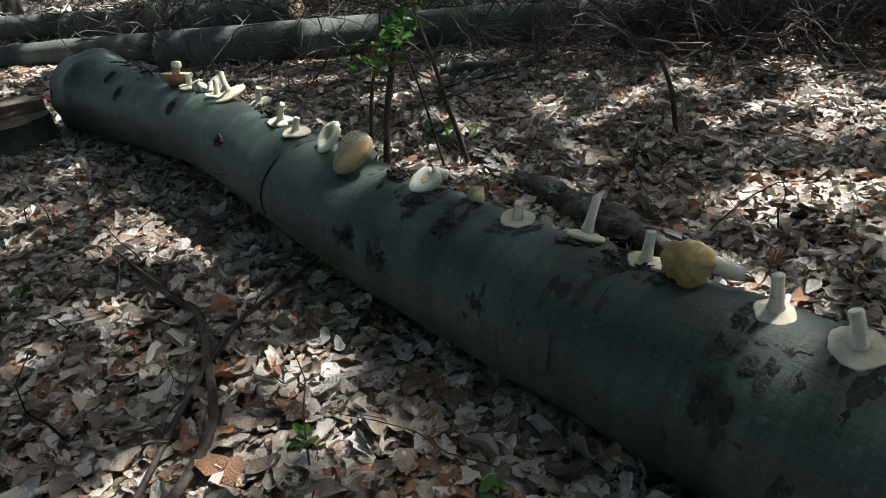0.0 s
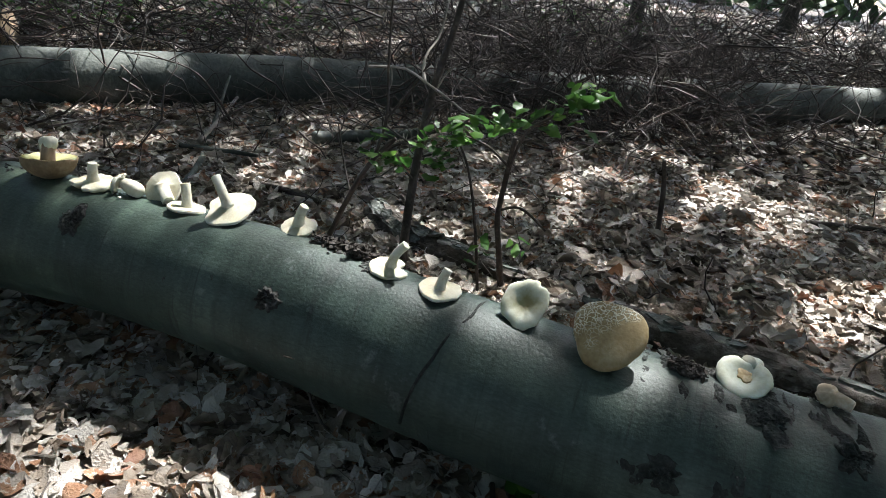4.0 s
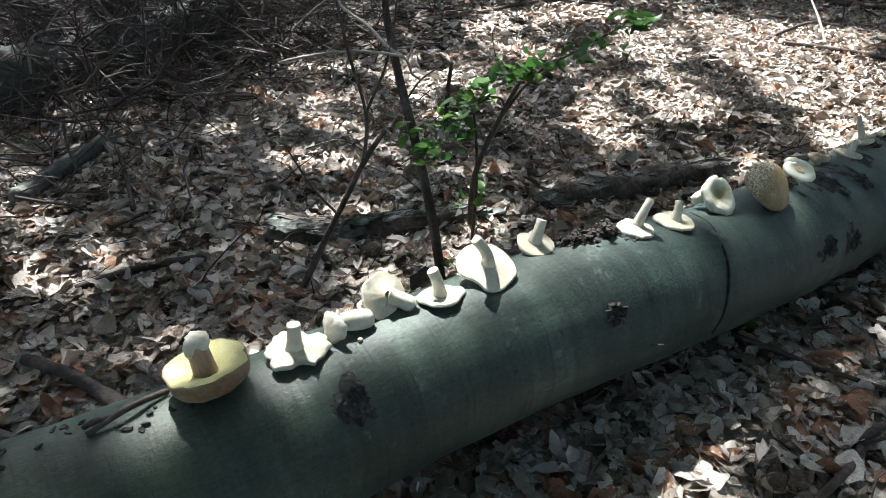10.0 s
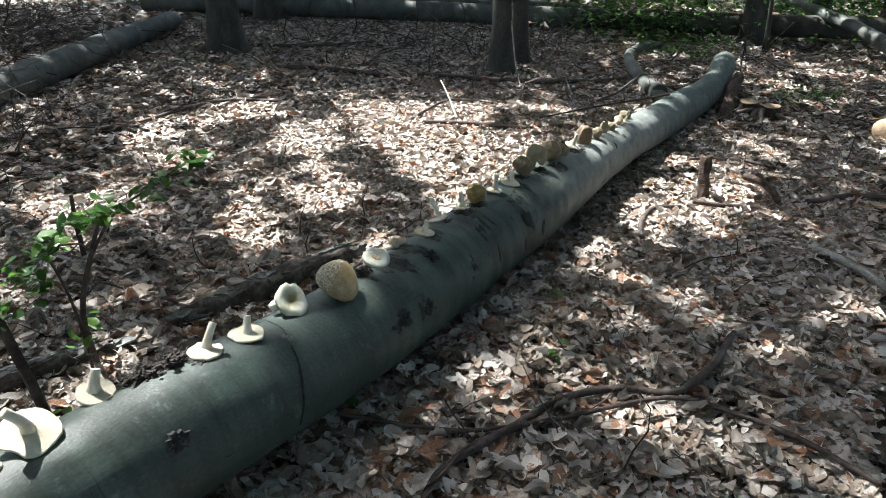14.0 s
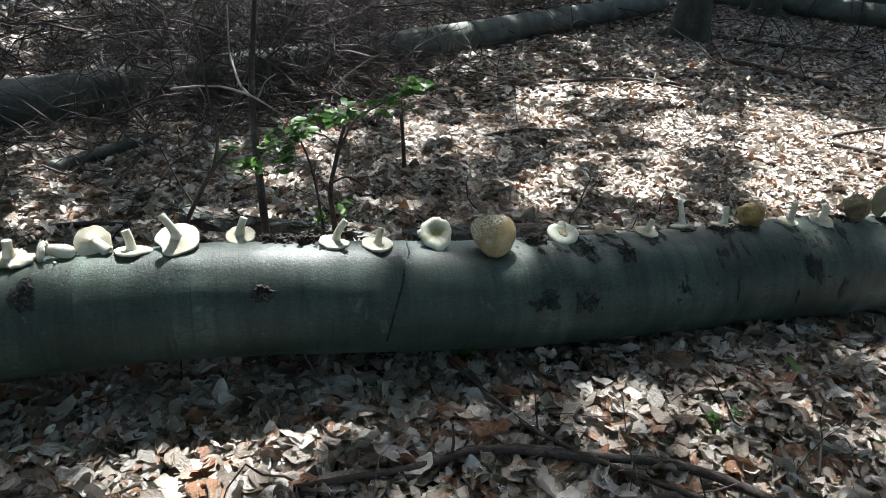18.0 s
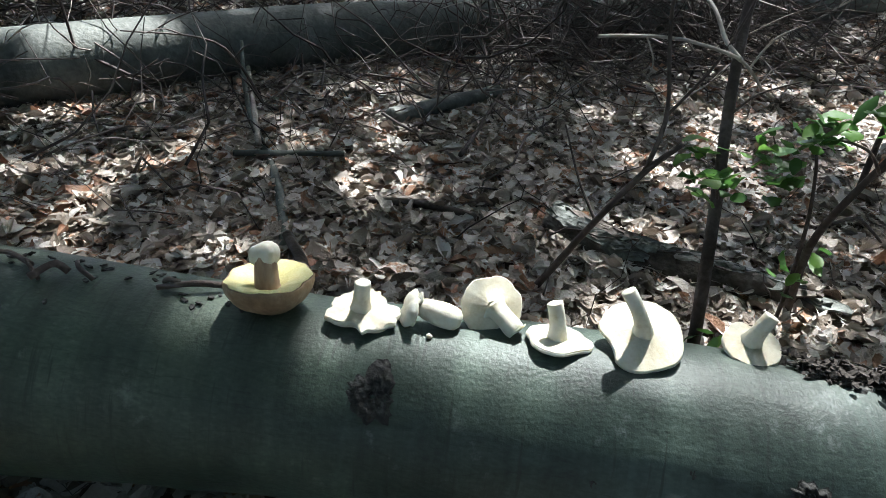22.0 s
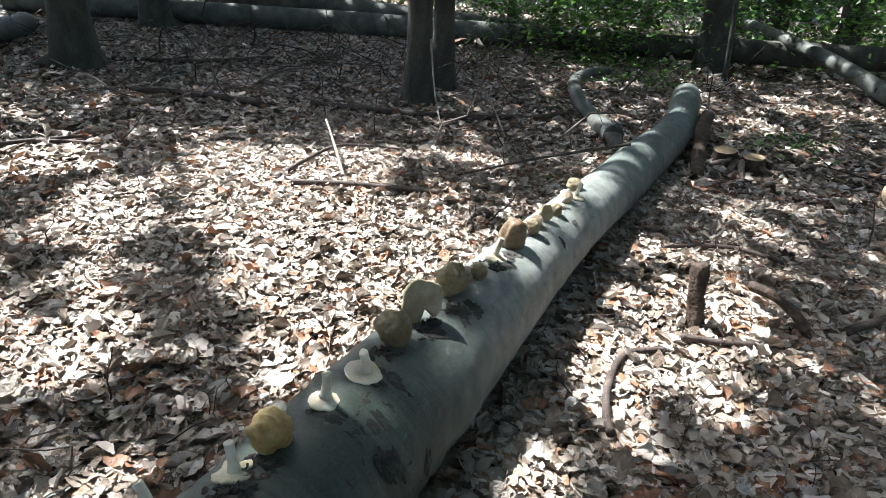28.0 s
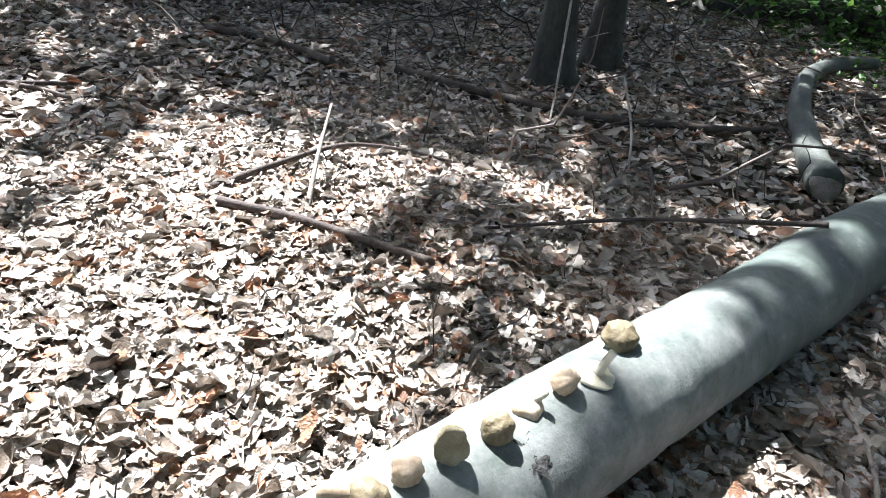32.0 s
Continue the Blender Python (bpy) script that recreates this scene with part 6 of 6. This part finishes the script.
# places on the ground that the sun reaches through gaps in the canopy: x, y, half length, half width, turn
GAPS_A = [(1.04, 0.07, 0.22, 0.02, 0), (4.3, 1.55, 0.75, 0.36, 30), (3.75, 0.85, 0.6, 0.3, 20), (3.4, 0.42, 0.5, 0.2, 10), (4.4, 2.0, 0.4, 0.22, 50), (3.65, 1.96, 0.32, 0.18, 50), (2.75, 1.0, 0.26, 0.10, 60), (3.7, 2.93, 0.35, 0.13, 40), (3.05, 3.0, 0.4, 0.13, 40), (2.3, 1.16, 0.26, 0.08, 60), (4.9, 1.35, 0.42, 0.25, 20)]
GAPS_B = [(4.32, -0.15, 0.96, 0.11, -2), (3.75, -0.5, 0.36, 0.09, -5), (5.0, -0.15, 0.2, 0.06, 60), (5.55, -0.15, 0.1, 0.08, 60), (0.25, -0.27, 0.38, 0.08, 0), (0.66, -0.47, 0.2, 0.01, 0), (0.0, -0.8, 0.15, 0.02, 20), (0.45, -0.55, 0.1, 0.02, 0), (1.0, -0.335, 0.05, 0.0, 0), (2.14, -0.55, 0.08, 0.0, 0), (1.05, 0.55, 0.15, 0.05, 20), (-1.55, 1.48, 0.18, 0.15, 0)]


# ground strips that the unseen canopy stays closed over, to lay shadow bars
SHADE_BARS = [(3.92, 4.16, 2.5, 0.85, 0.13), (4.95, 3.3, 2.9, 0.6, 0.15), (3.3, 2.4, 2.2, 0.4, 0.08), (6.2, 3.4, 5.3, 1.4, 0.10)]


def bar_distance(x, y, x0, y0, x1, y1):
    dx, dy = x1 - x0, y1 - y0
    t = max(-0.1, min(1.1, ((x - x0) * dx + (y - y0) * dy) / (dx * dx + dy * dy)))
    return math.hypot(x - x0 - t * dx, y - y0 - t * dy)


def sunlit(x, y):
    for cx, cy, a, b, turn in GAPS_A + GAPS_B:
        dx, dy = x - cx, y - cy
        c, s = math.cos(radians(turn)), math.sin(radians(turn))
        u, v = (dx * c + dy * s) / (a + 0.09), (dy * c - dx * s) / (b + 0.09)
        if u * u + v * v < 1 + 0.5 * fbm(x, y, 4.0, 2.0):
            return True
    n = fbm(x * 0.9, y * 0.9, 2.1, 5.5) + 0.5 * fbm(x, y, 5.0, 1.5)
    if ((x - 3.9) / 2.0) ** 2 + ((y - 1.7) / 1.6) ** 2 < 1 and y > 0.2:
        for x0, y0, x1, y1, w in SHADE_BARS:
            if bar_distance(x, y, x0, y0, x1, y1) < w + 0.08:
                return False
        return n > (0.48 if y > 1.45 and x > 4.9 + 0.3 * max(0.0, y - 1.67) else -0.02 - 0.1 * (y < 1.8))
    if 0.78 < x < 2.85 and -0.5 < y < 0.0:
        return n > (1.2 if x < 1.35 else 0.8)
    if x < 0.2 and y > 1.05:
        return n > 0.62
    if -1.5 < x < 2.2 and y < 3.5:
        return n > ((0.45 if 0.5 < x < 1.6 and y > -0.95 else 0.56) if y < -0.5 else 0.2 if -0.1 < x < 0.9 and 0.3 < y < 1.0 else 0.62 if y < -0.3 or (x < 0.8 and y < 0.3) else 0.27 if x > 1.0 and y > 1.4 else 0.55 if y > 1.4 else 0.38)
    if y < -0.3 and x < 3.3:
        return n > 0.62
    if y < -0.3 and x < 5.3:
        return n > (-0.3 if -0.86 < y < -0.37 else 0.45)
    if y < -0.3:
        return n > (0.45 if x > 7 else 0.3)
    return n > (0.75 if (x > 4.8 and y > 1.7) or (x < 2.6 and y > 3.3) else 0.55 if x > 5.5 else 0.4 if y > 2 else 0.3)


def canopy():
    q = np.random.default_rng(11)
    P, veil = [], []
    # unseen crowns; leaves are left out wherever sunlit() wants a fleck
    n = 54000
    X, Y, H = q.uniform(-8, 17, n), q.uniform(-6, 13, n), q.uniform(7.0, 10.0, n)
    for x, y, h in zip(X, Y, H):
        if not sunlit(x, y):
            k = h / SUN.z
            P.append((x + SUN.x * k, y + SUN.y * k, h))
    # unseen leaf veil added to take half of the sun on the path's side
    for x0, x1, y0, y1, k_n in ((-1.5, 2.6, -1.7, 0.0, 1900), (0.7, 1.6, 0.3, 0.9, 130)):
        for x, y, h in zip(q.uniform(x0, x1, k_n), q.uniform(y0, y1, k_n), q.uniform(12.0, 13.5, k_n)):
            if -0.4 < x < 0.62 and -0.48 < y < -0.06 and q.random() < 0.16:
                continue
            k = h / SUN.z
            veil.append((x + SUN.x * k, y + SUN.y * k, h))
    n = len(veil)
    V, F = leaf_cloud(np.array(veil), q.uniform(0, 6.28, n), q.normal(0, 0.4, n), q.normal(0, 0.4, n), 0.075 * q.uniform(0.8, 1.2, n), q.normal(0, 0.2, n), q.normal(0, 0.2, n), 2, 1)
    tagged(big_mesh("canopy", V, F, M_CANOPY), "unseen veil of small leaves added to halve the sun", "tree crowns", kind="stuff")
    P = np.array(P)
    n = len(P)
    V, F = leaf_cloud(P, q.uniform(0, 6.28, n), q.normal(0, 0.4, n), q.normal(0, 0.4, n), 0.26 * q.uniform(0.7, 1.3, n), q.normal(0, 0.2, n), q.normal(0, 0.2, n), 2, 1)
    tagged(big_mesh("canopy", V, F, M_CANOPY), "unseen beech canopy, its gaps set to place the sun flecks", "tree crowns", kind="stuff")
    # unseen outer leaf layer, added to lower the light from the sky
    n = 52000
    P = np.stack([q.uniform(-30, 35, n), q.uniform(-30, 35, n), q.uniform(10.5, 14, n)], 1)
    k = (P[:, 0] - SUN.x / SUN.z * P[:, 2] > -9) & (P[:, 0] - SUN.x / SUN.z * P[:, 2] < 18) & (P[:, 1] - SUN.y / SUN.z * P[:, 2] > -7) & (P[:, 1] - SUN.y / SUN.z * P[:, 2] < 14)
    P = P[~k]
    n = len(P)
    V, F = leaf_cloud(P, q.uniform(0, 6.28, n), q.normal(0, 0.4, n), q.normal(0, 0.4, n), 0.62 * q.uniform(0.7, 1.3, n), q.normal(0, 0.2, n), q.normal(0, 0.2, n), 2, 1)
    tagged(big_mesh("canopy", V, F, M_CANOPY), "unseen wider beech canopy added to hold back sky light", "tree crowns", kind="stuff")
    # thicker unseen crowns, added to dim the far part of the floor
    n = 26000
    X, Y, H = q.uniform(5.3, 10.5, n), q.uniform(1.9, 9, n), q.uniform(6.5, 9.0, n)
    P = np.stack([X + SUN.x / SUN.z * H, Y + SUN.y / SUN.z * H, H], 1)
    V, F = leaf_cloud(P, q.uniform(0, 6.28, n), q.normal(0, 0.4, n), q.normal(0, 0.4, n), 0.10 * q.uniform(0.7, 1.3, n), q.normal(0, 0.2, n), q.normal(0, 0.2, n), 2, 1)
    tagged(big_mesh("canopy", V, F, M_CANOPY), "unseen beech crowns added to shade the far forest floor", "tree crowns", kind="stuff")
    # unseen dense leaves, added to cut sky light from the path's side
    n = 20000
    P = np.stack([q.uniform(-28, 32, n), q.uniform(-30, -2.2, n), q.uniform(6.5, 12, n)], 1)
    V, F = leaf_cloud(P, q.uniform(0, 6.28, n), q.normal(0, 0.5, n), q.normal(0, 0.5, n), 0.6 * q.uniform(0.7, 1.3, n), q.normal(0, 0.2, n), q.normal(0, 0.2, n), 2, 1)
    tagged(big_mesh("canopy", V, F, M_CANOPY), "unseen dense beech canopy added to darken the path's side", "tree crowns", kind="stuff")
    # ring of leaves, mostly out of view, added to block the low sky
    n = 36000
    a, d, z = q.uniform(0, 6.28, n), q.uniform(22, 30, n), 15 * q.random(n) ** 1.1
    P = np.stack([4 + d * np.cos(a), 2 + d * np.sin(a), z], 1)
    V, F = leaf_cloud(P, q.uniform(0, 6.28, n), q.normal(0, 0.7, n), q.normal(0, 0.7, n), 0.75 * q.uniform(0.6, 1.3, n), q.normal(0, 0.2, n), q.normal(0, 0.2, n), 2, 1)
    tagged(big_mesh("woodland", V, F, M_CANOPY), "leafy wood added round the clearing to block low sky", "wood", kind="stuff")


canopy()

# ---------------- single leaves on the forest floor, nearest to the path ----------------
leaf_meshes = []
for i in range(6):
    V, F = leaf_cloud(np.zeros((1, 3)), np.zeros(1), np.zeros(1), np.zeros(1), np.ones(1), np.array([0.5 * math.sin(i * 2.1)]), np.array([0.5 * math.cos(i * 1.7)]), 6, 4)
    ob = big_mesh("leaf", V, F, M_LEAF_ONE)
    ob.parent = ground
    ob.location = (0.4 + 0.2 * i, -0.55, ground_z(0.4 + 0.2 * i, -0.55) + 0.045)
    ob.scale = (0.08, 0.08, 0.08)
    leaf_meshes.append(ob.data)
q = random.Random(5)
for i in range(290):
    x = q.uniform(-0.4, 5.0)
    y = q.uniform(-0.85, -0.3) if i % 2 else q.uniform(0.3, 1.1)
    ob = new("leaf", leaf_meshes[i % 6])
    ob.parent = ground
    s = q.uniform(0.06, 0.1)
    ob.matrix_basis = Matrix.Translation((x, y, ground_z(x, y) + q.uniform(0.035, 0.05))) @ pose(0, 0, 0, q.gauss(0, 18), q.gauss(0, 18), q.uniform(0, 360)) @ Matrix.Diagonal((s, s, s, 1))
